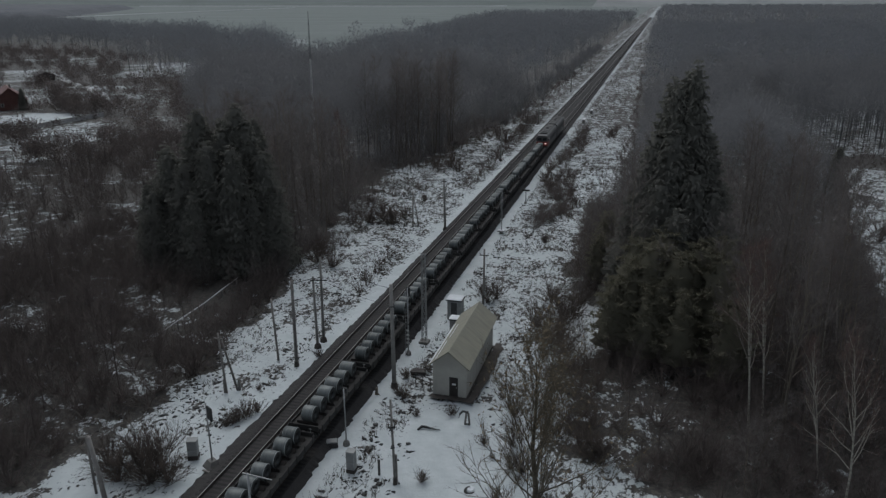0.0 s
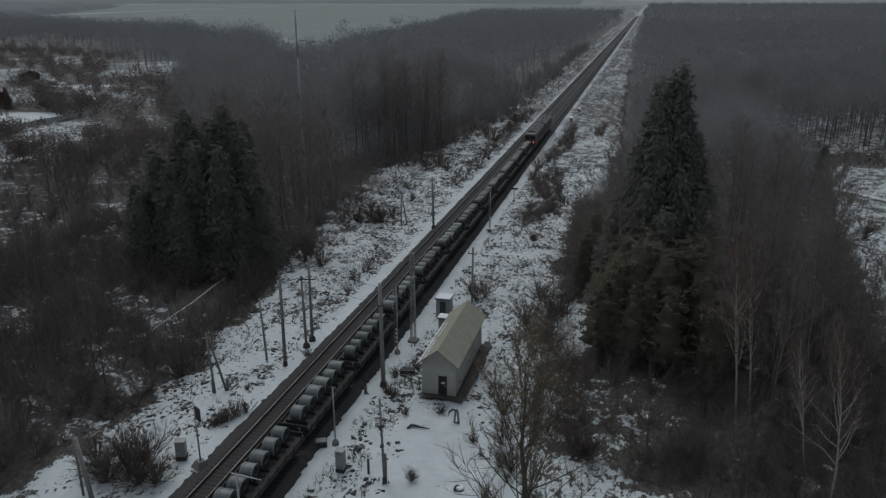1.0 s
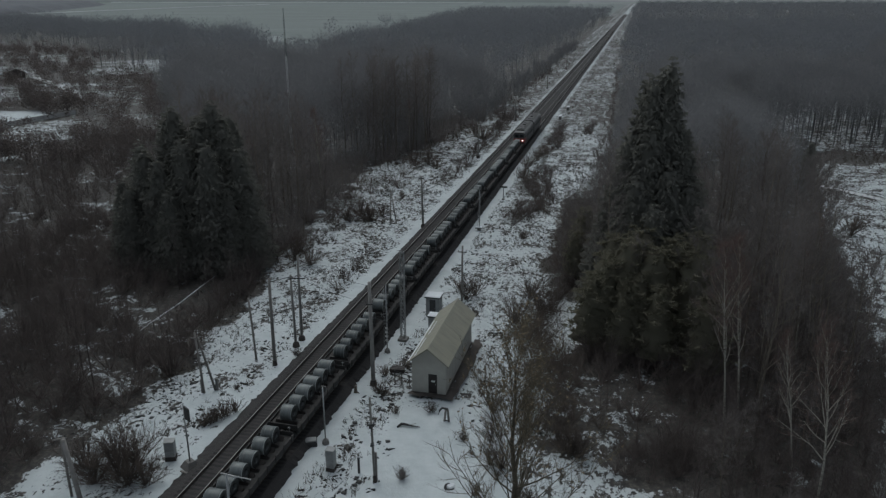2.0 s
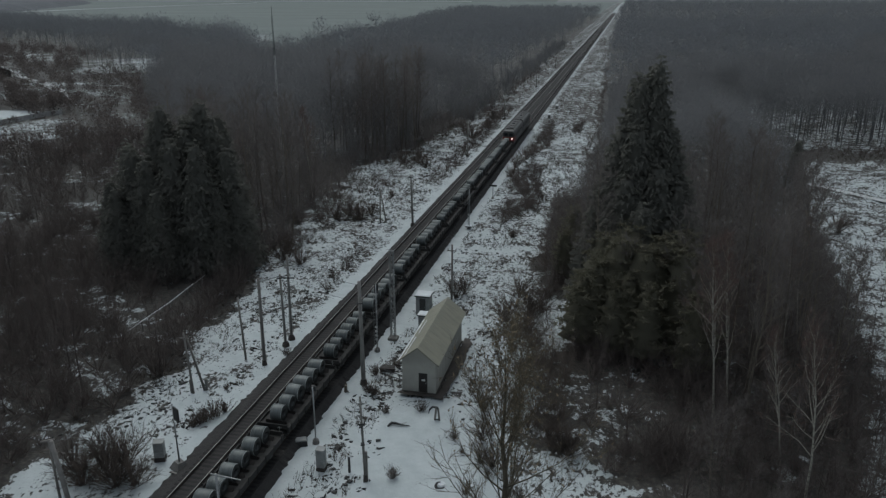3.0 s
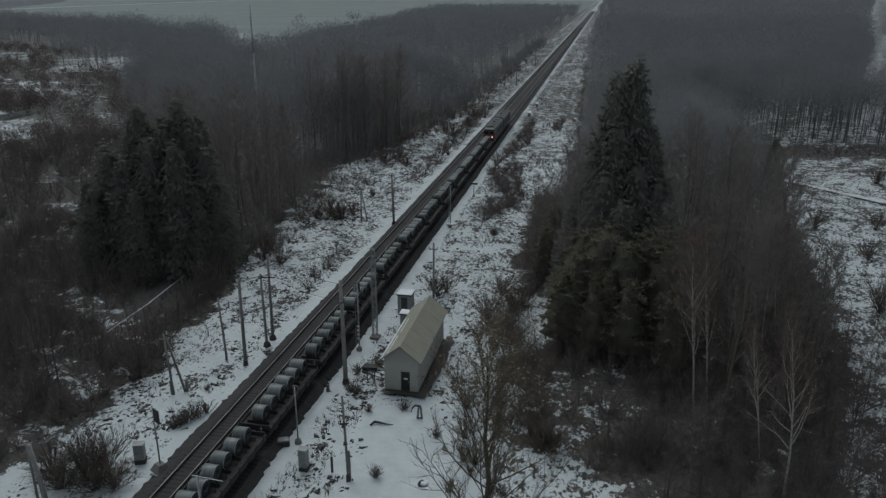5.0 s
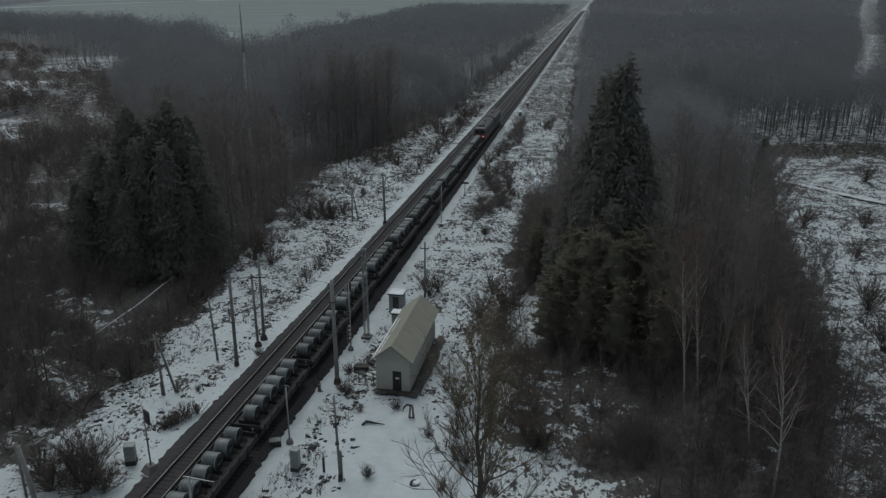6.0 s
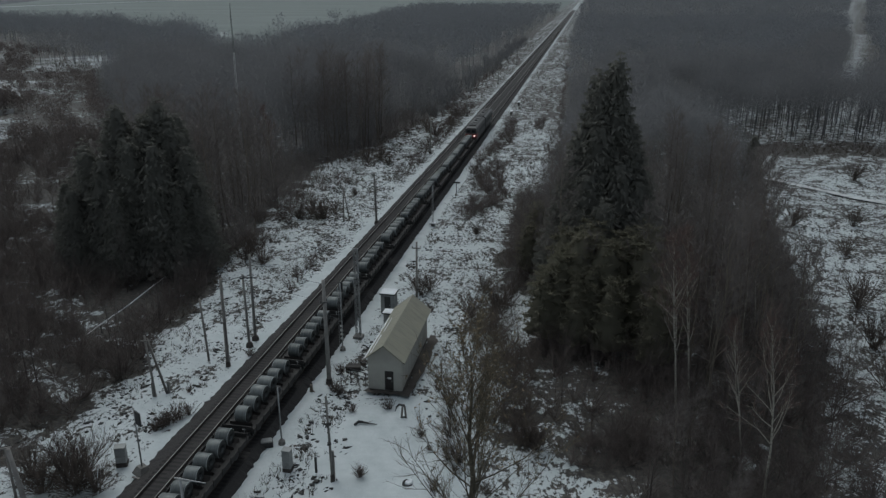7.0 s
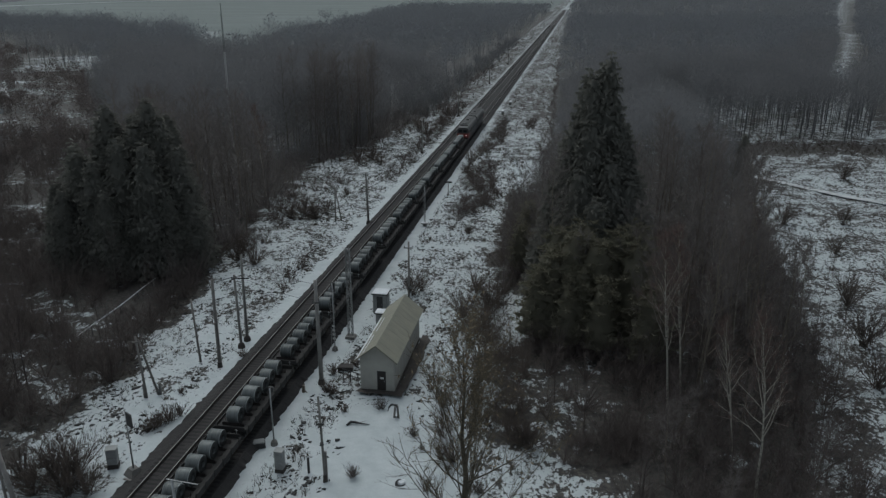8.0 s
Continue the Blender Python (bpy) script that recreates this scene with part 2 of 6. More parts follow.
# ------------------------------------------------ mesh tools
class Geo:
    """Collects vertices and faces of one mesh."""

    def __init__(self):
        self.v, self.f, self.m = [], [], []

    def add(self, verts, faces, slot=0):
        k = len(self.v)
        self.v += [tuple(p) for p in verts]
        self.f += [tuple(i + k for i in f) for f in faces]
        self.m += [slot] * len(faces)
        return self

    def box(self, x0, y0, z0, x1, y1, z1, c=0.0, slot=0):
        """A block with its edges cut by c."""
        if c <= 0:
            p = [(x, y, z) for z in (z0, z1) for x, y in ((x0, y0), (x1, y0), (x1, y1), (x0, y1))]
            return self.add(p, [(3, 2, 1, 0), (4, 5, 6, 7), (0, 1, 5, 4), (1, 2, 6, 5), (2, 3, 7, 6), (3, 0, 4, 7)], slot)
        rings = []
        for z, d in ((z0, c), (z0 + c, 0), (z1 - c, 0), (z1, c)):
            e = c + d * 0
            a, b, q, r = x0 + d, y0 + d, x1 - d, y1 - d
            rings.append([(a + e, b, z), (q - e, b, z), (q, b + e, z), (q, r - e, z), (q - e, r, z), (a + e, r, z), (a, r - e, z), (a, b + e, z)])
        return self.loft(rings, True, slot)

    def loft(self, rings, caps=True, slot=0):
        n = len(rings[0])
        faces = [(i * n + j, i * n + (j + 1) % n, (i + 1) * n + (j + 1) % n, (i + 1) * n + j) for i in range(len(rings) - 1) for j in range(n)]
        if caps:
            faces += [tuple(range(n - 1, -1, -1)), tuple(range((len(rings) - 1) * n, len(rings) * n))]
        return self.add([p for r in rings for p in r], faces, slot)

    def tube(self, path, radii, n=8, caps=True, slot=0):
        path = [Vector(p) for p in path]
        rings = []
        for i, p in enumerate(path):
            d = (path[min(i + 1, len(path) - 1)] - path[max(i - 1, 0)]).normalized()
            a = d.cross(Vector((0, 0, 1)) if abs(d.z) < 0.9 else Vector((1, 0, 0))).normalized()
            b = d.cross(a)
            rings.append([p + (a * math.cos(2 * math.pi * k / n) + b * math.sin(2 * math.pi * k / n)) * radii[i] for k in range(n)])
        for r in rings:
            r.reverse()
        return self.loft(rings, caps, slot)

    def bar(self, a, b, w, slot=0):
        return self.tube([a, b], [w, w], 4, True, slot)

    def mesh(self, name, mats, smooth=False):
        me = bpy.data.meshes.new(name)
        me.from_pydata(self.v, [], self.f)
        for m in mats if isinstance(mats, (list, tuple)) else [mats]:
            me.materials.append(m)
        if len(me.materials) > 1:
            me.polygons.foreach_set("material_index", self.m)
        if smooth:
            me.polygons.foreach_set("use_smooth", [True] * len(me.polygons))
        me.update()
        return me


def part(name, geo, mats, parent=None, label="", smooth=False, at=None):
    """One mesh object, under a thing or a part where one is given."""
    ob = new(name, geo.mesh(name, mats, smooth) if isinstance(geo, Geo) else geo)
    if parent:
        ob.parent = parent
    if at is not None:
        ob.matrix_basis = at if isinstance(at, Matrix) else Matrix.Translation(at)
    return tagged(ob, label) if label else ob


def thing(name, label, category, at=(0, 0, 0), turn=0.0, group=""):
    ob = new(name)
    ob.empty_display_size = 0.3
    ob.matrix_basis = pose(*at, 0, 0, turn)
    return tagged(ob, label, category, group)


def soup(name, verts, tris, mat):
    """A mesh from arrays of corners and triangles."""
    me = bpy.data.meshes.new(name)
    me.vertices.add(len(verts))
    me.vertices.foreach_set("co", np.asarray(verts, np.float32).ravel())
    me.loops.add(3 * len(tris))
    me.loops.foreach_set("vertex_index", np.asarray(tris, np.int32).ravel())
    me.polygons.add(len(tris))
    me.polygons.foreach_set("loop_start", np.arange(0, 3 * len(tris), 3, dtype=np.int32))
    me.materials.append(mat)
    me.update(calc_edges=True)
    return me


# ------------------------------------------------ plan: woods, clearings, tracks
LEFT_TRACK, RIGHT_TRACK, RAIL_TOP = -31.5, -27.6, 0.85
LINE_FROM, LINE_TO = -80.0, 1700.0

WOOD_LEFT = [(-54, 94), (-52, 106), (-54, 126), (-59, 162), (-52, 178), (-50, 210), (-46, 255), (-46, 412), (-47, 640), (-50, 1600),
             (-330, 1600), (-250, 905), (-196, 450), (-172, 365), (-215, 420), (-305, 566), (-350, 575), (-415, 648), (-490, 698), (-560, 700), (-800, 880), (-1300, 1150), (-1300, 900), (-520, 500),
             (-440, 505), (-330, 440), (-215, 310), (-130, 190), (-92, 130), (-68, 100)]
WOOD_RIGHT = [(1, 60), (-6, 76), (-8, 97), (-9.5, 124), (-4, 171), (-6, 258), (-14, 785), (-17, 3200), (2200, 3200), (420, 330), (300, 262), (130, 262),
              (80, 252), (38, 246), (35, 190), (36, 165), (32, 122), (30.5, 100), (29, 80), (26, 60), (23, 44), (8, 46)]
ROAD_RIGHT = [(90, 280), (160, 515), (280, 925), (1115, 3690), (1185, 3715), (297, 930), (168, 518), (99, 280)]
BELT_RIGHT = [(30, 209), (40, 300), (64, 326), (92, 345), (122, 455), (152, 500), (158, 490), (124, 370), (106, 300), (96, 271), (80, 213)]
DITCH_RIGHT = [(27, 188), (27, 208), (80, 212), (140, 220), (140, 207), (80, 199), (40, 192)]
GLADES = [[(-220, 211), (-193, 221), (-184, 219), (-187, 191), (-192, 183)], [(-179, 183), (-180, 200), (-180, 215), (-161, 198), (-151, 171), (-164, 170)],
          [(-184, 175), (-180, 181), (-157, 156), (-144, 145), (-143, 134)], [(-299, 290), (-281, 285), (-256, 278), (-224, 239), (-245, 251), (-219, 222), (-226, 217)],
          [(-433, 439), (-421, 442), (-370, 387), (-398, 402)], [(-365, 356), (-330, 365), (-290, 319), (-303, 294)], [(-414, 460), (-357, 431), (-321, 386), (-383, 425)],
          [(-331, 418), (-280, 430), (-226, 347), (-268, 336)], [(-99, 125), (-97, 126.5), (-88, 112.6), (-90, 108.7), (-96, 118)], [(-136, 148), (-131, 147), (-133, 141), (-138, 141)],
          [(-160, 281), (-158, 302), (-142, 270), (-147, 259)], [(-264, 306), (-204, 288), (-203, 283), (-262, 300)]]
VILLAGE = [(-150, 130), (-118, 150), (-126, 190), (-210, 310), (-325, 440), (-440, 505), (-520, 500), (-560, 430), (-320, 150), (-180, 115)]
BRUSH_LEFT = [(-49, 36), (-46.7, 44), (-45.6, 51), (-44.6, 58), (-44, 65), (-46.4, 74), (-46.6, 81), (-47.2, 90), (-52, 95), (-68, 100), (-92, 130), (-130, 190), (-150, 185), (-135, 145), (-165, 118), (-160, 60), (-90, 30)]


def inside(poly, x, y):
    x, y = np.asarray(x, float), np.asarray(y, float)
    hit = np.zeros(np.broadcast(x, y).shape, bool)
    for (x0, y0), (x1, y1) in zip(poly, poly[1:] + poly[:1]):
        if y0 != y1:
            hit ^= ((y0 > y) != (y1 > y)) & (x < (x1 - x0) * (y - y0) / (y1 - y0) + x0)
    return hit


def edge_distance(poly, x, y):
    """How far points lie from the outline."""
    x, y = np.asarray(x, float), np.asarray(y, float)
    best = np.full(x.shape, 1e9)
    for (x0, y0), (x1, y1) in zip(poly, poly[1:] + poly[:1]):
        dx, dy = x1 - x0, y1 - y0
        u = np.clip(((x - x0) * dx + (y - y0) * dy) / (dx * dx + dy * dy), 0, 1)
        best = np.minimum(best, np.hypot(x - x0 - u * dx, y - y0 - u * dy))
    return best


rng = np.random.default_rng(7)


def waves(x, y, size, seed):
    """Smooth pseudo-random relief between about -1 and 1."""
    r = np.random.default_rng(seed)
    s = np.zeros(np.broadcast(x, y).shape)
    for _ in range(9):
        a, k, p = r.uniform(0, 6.283), r.uniform(0.6, 1.7) * 6.283 / size, r.uniform(0, 6.283)
        s = s + np.sin((x * math.cos(a) + y * math.sin(a)) * k + p)
    return s / 4.2


def brush_clumps(x, y):
    """Above zero where the brush on the left stands thick, below where snow shows between."""
    return waves(x, y, 15.0, 88) + 0.5 * waves(x, y, 6.0, 89) + 0.72


def relief(x, y):
    """Height of the ground: flat near the line, gently uneven beside it."""
    x, y = np.asarray(x, float), np.asarray(y, float)
    off = np.clip((np.abs(x - (LEFT_TRACK + RIGHT_TRACK) / 2) - 5.0) / 6.0, 0, 1)
    return off * (0.10 * waves(x, y, 5.0, 3) + 0.16 * waves(x, y, 17.0, 4) - 0.05) - 0.05


# ------------------------------------------------ ground
def steps(a, b, fine0, fine1, fine, grow=1.25):
    mid = list(np.arange(fine0, fine1 + 1e-6, fine))
    up, down, s = [mid[-1]], [mid[0]], fine
    while up[-1] < b:
        s *= grow
        up.append(up[-1] + s)
    s = fine
    while down[-1] > a:
        s *= grow
        down.append(down[-1] - s)
    return np.array(down[:0:-1] + mid + up[1:])


gx, gy = steps(-4800, 4800, -75, 60, 1.1, 1.065), steps(-1500, 4900, 34, 150, 1.1, 1.065)
GX, GY = np.meshgrid(gx, gy)
gz = relief(GX, GY) * np.clip(1.5 - np.hypot(GX + 20, GY - 80) / 400, 0, 1)
nx, ny = len(gx), len(gy)
idx = np.arange(nx * ny).reshape(ny, nx)
a, b, c, d = idx[:-1, :-1].ravel(), idx[:-1, 1:].ravel(), idx[1:, 1:].ravel(), idx[1:, :-1].ravel()
me = soup("ground", np.stack([GX, GY, gz], -1).reshape(-1, 3), np.concatenate([np.stack([a, b, c], 1), np.stack([a, c, d], 1)]), GROUND)
bare = 0.60 + 0.10 * waves(GX, GY, 23.0, 11) + 0.13 * waves(GX, GY, 8.0, 19) - 0.07 * ((GX < -34) & (GY < 90)) + 0.10 * (GX > 20) + 0.30 * np.clip((GY - 150) / 120, 0, 1)
JX, JY = GX + 2.2 * waves(GX, GY, 11.0, 15) + 1.2 * waves(GX, GY, 4.0, 16), GY + 2.2 * waves(GX, GY, 11.0, 17)
bare = np.where(inside(WOOD_LEFT, JX, JY) | inside(WOOD_RIGHT, JX, JY), 1.17 + 0.08 * waves(GX, GY, 15.0, 12), bare)
bare = np.where((inside(WOOD_LEFT, GX, GY) | inside(WOOD_RIGHT, GX, GY)) & (GY > 300), 1.12, bare)
bare = np.where(inside(WOOD_RIGHT, JX, JY) & (JY < 80), np.where(GX < 8.5, 1.17 + 0.20 * waves(GX, GY, 6.0, 20), 1.28 + 0.06 * waves(GX, GY, 6.0, 20)), bare)
bare = np.where(np.hypot((JX + 5.2) / 2.6, (JY - 86) / 8.0) < 1, 0.5, bare)
bare = np.where(inside(BRUSH_LEFT, GX + 0.9 * waves(GX, GY, 5.0, 15), GY), 0.94 + 0.22 * brush_clumps(GX, GY) + 0.10 * waves(GX, GY, 5.0, 13), bare)
bare = np.where(inside([(-73, 84), (-60, 80), (-50, 73), (-47.5, 73), (-48, 91), (-54, 96), (-73, 93)], JX, JY), 1.25, bare)
bare = np.where(inside(BELT_RIGHT, JX, JY), 0.82 + 0.15 * waves(GX, GY, 9.0, 24), bare)
bare = np.where(inside(DITCH_RIGHT, JX, JY), 1.2, bare)
thin = inside([(-8, 74), (-1.5, 74), (3.5, 70), (2, 59), (-3.5, 55.5), (-7, 60)], JX, JY)
bare = np.where(inside([(-3, 75.5), (5.5, 73.5), (5, 66.5), (0, 66), (-3.5, 68.5)], JX, JY), 1.05 + 0.16 * waves(GX, GY, 4.0, 28), bare)
bare = np.where(np.hypot((GX - 6.0) / 1.5, (GY - 77.5) / 2.2) < 1, 0.62, bare)
bare = np.where(thin, 0.92 + 0.12 * waves(GX, GY, 5.0, 27), bare)
bare = np.where((GX > 20.5 + 0.3 * (GY - 55)) & (GX < 45) & (GY > 48) & (GY < 84), 0.70 + 0.16 * waves(GX, GY, 7.0, 26), bare)
yard = np.hypot((GX + 14.5) / 6.0, (GY - 54) / 8.5)
bare = np.where(yard < 1.25, 0.0 + 0.38 * np.clip((yard - 0.65) / 0.6, 0, 1), bare)
verge = np.abs(GX - (LEFT_TRACK + RIGHT_TRACK) / 2)
bare = np.where(inside(VILLAGE, GX, GY), 1.12 + 0.16 * waves(GX, GY, 30.0, 14) + 0.12 * waves(GX, GY, 11.0, 25), bare)
RX, RY = GX + 3.0 * waves(GX, GY, 14.0, 21), GY + 5.0 * waves(GX, GY, 14.0, 22)
for glade in GLADES:
    bare = np.where(inside(glade, RX, RY), 0.74 + 0.2 * waves(GX, GY, 12.0, 23), bare)
for plot, cover in (([(-263, 302), (-268, 316), (-236, 290), (-206, 258), (-218, 260)], 0.30), ([(-224, 210), (-206, 224), (-192, 219), (-190, 207), (-193, 194), (-198, 186)], 0.30),
                    ([(-394, 399), (-420, 437), (-388, 408), (-366, 375)], 0.45), ([(-408, 445), (-365, 421), (-334, 391), (-366, 406)], 0.5), ([(-246, 286), (-195, 275), (-184, 257), (-225, 266)], 0.78)):
    bare = np.where(inside(plot, GX + 1.5 * waves(GX, GY, 14.0, 21), GY + 2.5 * waves(GX, GY, 14.0, 22)), cover, bare)
bare = np.where(inside([(-3, 52), (-2.5, 55.2), (1.5, 56), (5.5, 57.5), (5.5, 54), (2, 51)], JX, JY), 0.66, bare)
bare = np.where(inside([(-9.5, 97), (-10, 112), (-11, 126), (-10, 145), (-5, 146), (-3, 95)], JX, JY), 1.2, bare)
bare = np.where(verge < np.where(GY > 95, 5.3, 5.4), 0.02 + 0.62 * np.clip((GY - 120) / 120, 0, 1), np.where(verge < np.where(GY > 95, 5.7, 6.3), np.minimum(bare, 0.42), bare))
bare = np.where(inside(ROAD_RIGHT, GX, GY), 0.80, bare)
att = me.attributes.new("bare", "FLOAT", "POINT")
att.data.foreach_set("value", np.clip(bare, 0, 1.3).astype(np.float32).ravel())
me.polygons.foreach_set("use_smooth", np.ones(len(me.polygons), bool))
tagged(new("ground", me), "thin patchy snow over dead grass and leaf litter", "ground", kind="structure")

def sheet(name, outline, z, mat, label, category):
    """A level sheet with the given outline."""
    pts = [Vector((x, y, z)) for x, y in outline]
    ob = part(name, Geo().add(pts, tessellate_polygon([pts])), mat)
    if ob.data.polygons[0].normal.z < 0:
        ob.data.flip_normals()
    return tagged(ob, label, category, kind="structure")


sheet("field", [(-172, 368), (-196, 450), (-250, 905), (-330, 1500), (-60, 1540), (-60, 4700), (-4600, 4700), (-4600, 900), (-960, 865), (-800, 880), (-560, 700),
                (-490, 698), (-415, 648), (-350, 575), (-305, 566), (-215, 420)], 0.3, FIELD, "wide pale winter field under thin snow", "field")
def slope(rows):
    """A low ridge: points along its foot, with its depth and height at each."""
    return Geo().loft([[(x, y, 0.35), (x, y + d, 0.0), (x, y + d, z), (x, y + d * 0.55, z * 0.62)] for x, y, d, z in rows])


# Both rises are added to close the horizon against the sky.
tagged(part("far_slope", slope(((-4700, 3900, 700, 95), (-3300, 4150, 600, 100), (-1800, 4250, 600, 95), (-700, 4300, 600, 95), (-330, 4300, 600, 100))), FIELD), "pale farmland rising to the horizon", "hill", kind="structure")
tagged(part("far_slope", slope(((-330, 3700, 900, 95), (1200, 3900, 800, 120), (3000, 3600, 900, 130), (4700, 2900, 900, 130))), HILL), "wooded slope at the horizon, greyed by painted haze", "hill", kind="structure")
def canopy(outline, cell, h):
    """The closed top of a far wood as one uneven sheet that comes down to the ground at its rim."""
    p = np.array(outline, float)
    ax, ay = np.arange(p[:, 0].min() - cell, p[:, 0].max() + 2 * cell, cell), np.arange(p[:, 1].min() - cell, p[:, 1].max() + 2 * cell, cell)
    X, Y = np.meshgrid(ax, ay)
    Z = np.where(inside(outline, X, Y), h + 2.5 * waves(X, Y, 120.0, 95) + 1.5 * waves(X, Y, 60.0, 96), -2.0)
    q = np.arange(X.size).reshape(X.shape)
    k = np.stack([q[:-1, :-1], q[:-1, 1:], q[1:, 1:], q[1:, :-1]], -1).reshape(-1, 4)
    k = k[(Z.ravel()[k] > 0).any(1)]
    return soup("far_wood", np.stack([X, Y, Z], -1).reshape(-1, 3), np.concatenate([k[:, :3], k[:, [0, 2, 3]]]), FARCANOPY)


tagged(new("far_wood", canopy([(-1330, 1330), (-1500, 1700), (-1950, 2450), (-2500, 3250), (-3700, 3900), (-4500, 3600), (-4500, 2600), (-2600, 1700), (-1700, 1300)], 42.0, 13.0)), "dark wood beyond the hamlet, greyed by painted haze", "woods", kind="structure")


def bank(name, line, h, label):
    """A long low snow-covered bank across the field."""
    g = Geo().loft([[(x, y, 0), (x + 2, y + 14, 0), (x + 2, y + 10, h), (x, y + 4, h)] for x, y in line])
    return tagged(part(name, g, SLUSH), label, "road", kind="structure")


bank("field_road", ((-3000, 4010), (-2400, 4060), (-1500, 4060), (-800, 4020)), 4.2, "snow-covered road embankment across the field")
bank("field_lane", ((-1290, 1370), (-1400, 1800), (-1520, 2400), (-1660, 3330)), 1.3, "thin snow-covered lane across the field")
sheet("field_snow", [(-287, 568), (-303, 575), (-318, 612), (-333, 640), (-340, 676), (-352, 705), (-338, 700), (-322, 668), (-310, 650), (-298, 606)], 0.45, OLDSNOW, "drift of old snow along the field edge", "snow")
sheet("farm_track", [(-199, 243.5), (-200, 245), (-226, 273), (-250, 293.5), (-266, 303.5), (-283, 316.5), (-305, 338.6), (-307.5, 336), (-285, 313.8), (-268.5, 300.5), (-253, 290.2), (-229, 269.5)], 0.3, SLUSH,
      "slushy lane into the hamlet", "road")
sheet("clearing_track", [(37, 172.2), (46, 162.8), (54, 154.6), (75, 140.5), (110, 121.5), (110, 119.8), (74, 138.8), (52.8, 152.9), (45, 161.2), (36, 170.8)], 0.14, SLUSH,
      "snow-covered rutted track through the clearing", "road")

# ------------------------------------------------ railway
BED = -29.45
bg = Geo()
ys = list(np.arange(LINE_FROM, 36, 1.6)) + list(np.arange(36, 150, 0.45)) + list(np.arange(150, 260, 1.6)) + list(np.arange(260, LINE_TO, 30.0))
prof = [(-4.35, -0.25), (-3.35, 0.58), (-0.75, 0.615), (0.0, 0.55), (0.75, 0.615), (3.35, 0.58), (4.35, -0.25)]
rows = []
for k, y in enumerate(ys):
    w = rng.normal(0, 0.10, 2) if y < 260 else (0, 0)
    wide = 0.3 + 0.75 * min(1.0, max(0.0, (88 - y) / 36))
    rows.append([(BED + x + (w[0] - 0.15 - wide if i == 0 else w[1] - 0.2 * wide if i == 6 else 0), y, z) for i, (x, z) in enumerate(prof)])
n = len(prof)
bg.add([p for r in rows for p in r], [(i * n + j, i * n + j + 1, (i + 1) * n + j + 1, (i + 1) * n + j) for i in range(len(rows) - 1) for j in range(n - 1)])
bed = tagged(part("ballast_bed", bg, BALLAST), "dark oily ballast bed of a double-track railway", "railway track", kind="structure")
for x0 in (LEFT_TRACK, RIGHT_TRACK):
    track = tagged(new("railway_track"), "broad-gauge track of worn steel rails on dark sleepers", "railway track", "the two tracks", "structure")
    for side in (-0.76, 0.76):
        x, g = x0 + side, Geo()
        sec = [(-0.075, 0.67), (0.075, 0.67), (0.075, 0.69), (0.012, 0.71), (0.012, 0.80), (0.037, 0.81), (0.037, 0.842), (0.028, RAIL_TOP), (-0.028, RAIL_TOP),
               (-0.037, 0.842), (-0.037, 0.81), (-0.012, 0.80), (-0.012, 0.71), (-0.075, 0.69)]
        g.loft([[(x + u, y, z) for u, z in reversed(sec)] for y in (LINE_FROM, LINE_TO)])
        g.m = [0 if 5 <= (12 - k) % 14 <= 9 or k > 13 else 1 for k in range(len(g.m))]
        part("rail", g, [RAIL, RAIL_SIDE], track)
    SL = Geo().box(-1.36, -0.125, 0.48, 1.36, 0.125, 0.607, 0.01).mesh("sleeper", SLEEPER)
    for y in np.arange(38, 200, 0.545):
        part("sleeper", SL, None, track, at=pose(x0 + rng.normal(0, 0.02), y, rng.normal(0, 0.006), 0, 0, rng.normal(0, 0.4)))
    g = Geo()
    for y in list(np.arange(LINE_FROM, 38, 0.545)) + list(np.arange(200, 900, 0.545)):
        g.box(x0 - 1.36, y - 0.125, 0.48, x0 + 1.36, y + 0.125, 0.607)
    tagged(part("far_sleepers", g, SLEEPER, track), kind="stuff")


# ------------------------------------------------ train
PITCH, TAIL = 12.50, 189.25


def coil_mesh():
    g, n, R, r, w = Geo(), 28, 0.72, 0.27, 0.58
    ring = lambda x, q: [(x, q * math.sin(2 * math.pi * k / n), q * math.cos(2 * math.pi * k / n)) for k in range(n)]
    g.loft([ring(-w + 0.03, r), ring(-w, r + 0.03), ring(-w, R - 0.03), ring(-w + 0.03, R), ring(w - 0.03, R), ring(w, R - 0.03), ring(w, r + 0.03), ring(w - 0.03, r), ring(-w + 0.03, r)], False)
    g.m = [(1 if (k // n) in (0, 1, 5, 6, 7) else 2 if (k // n) in (2, 4) else 0) for k in range(len(g.m))]
    return g.mesh("steel_coil", [COIL, COILBORE, RIM], True)


def strap_mesh():
    g, n = Geo(), 24
    ring = lambda x, q: [(x, q * math.sin(2 * math.pi * k / n), q * math.cos(2 * math.pi * k / n)) for k in range(n)]
    g.loft([ring(-0.03, 0.722), ring(-0.03, 0.732), ring(0.03, 0.732), ring(0.03, 0.722)], False)
    return g.mesh("strap", STRAP)


def wheelset(parent, y, radius=0.475):
    g = Geo()
    g.tube([(-0.9, 0, 0), (0.9, 0, 0)], [0.085, 0.085], 10)
    for s in (-1, 1):
        g.tube([(s * 0.70, 0, 0), (s * 0.73, 0, 0), (s * 0.73, 0, 0), (s * 0.84, 0, 0)], [radius + 0.03, radius + 0.03, radius, radius], 20)
    part("wheelset", g, DARKSTEEL, parent, at=(0, y, radius))


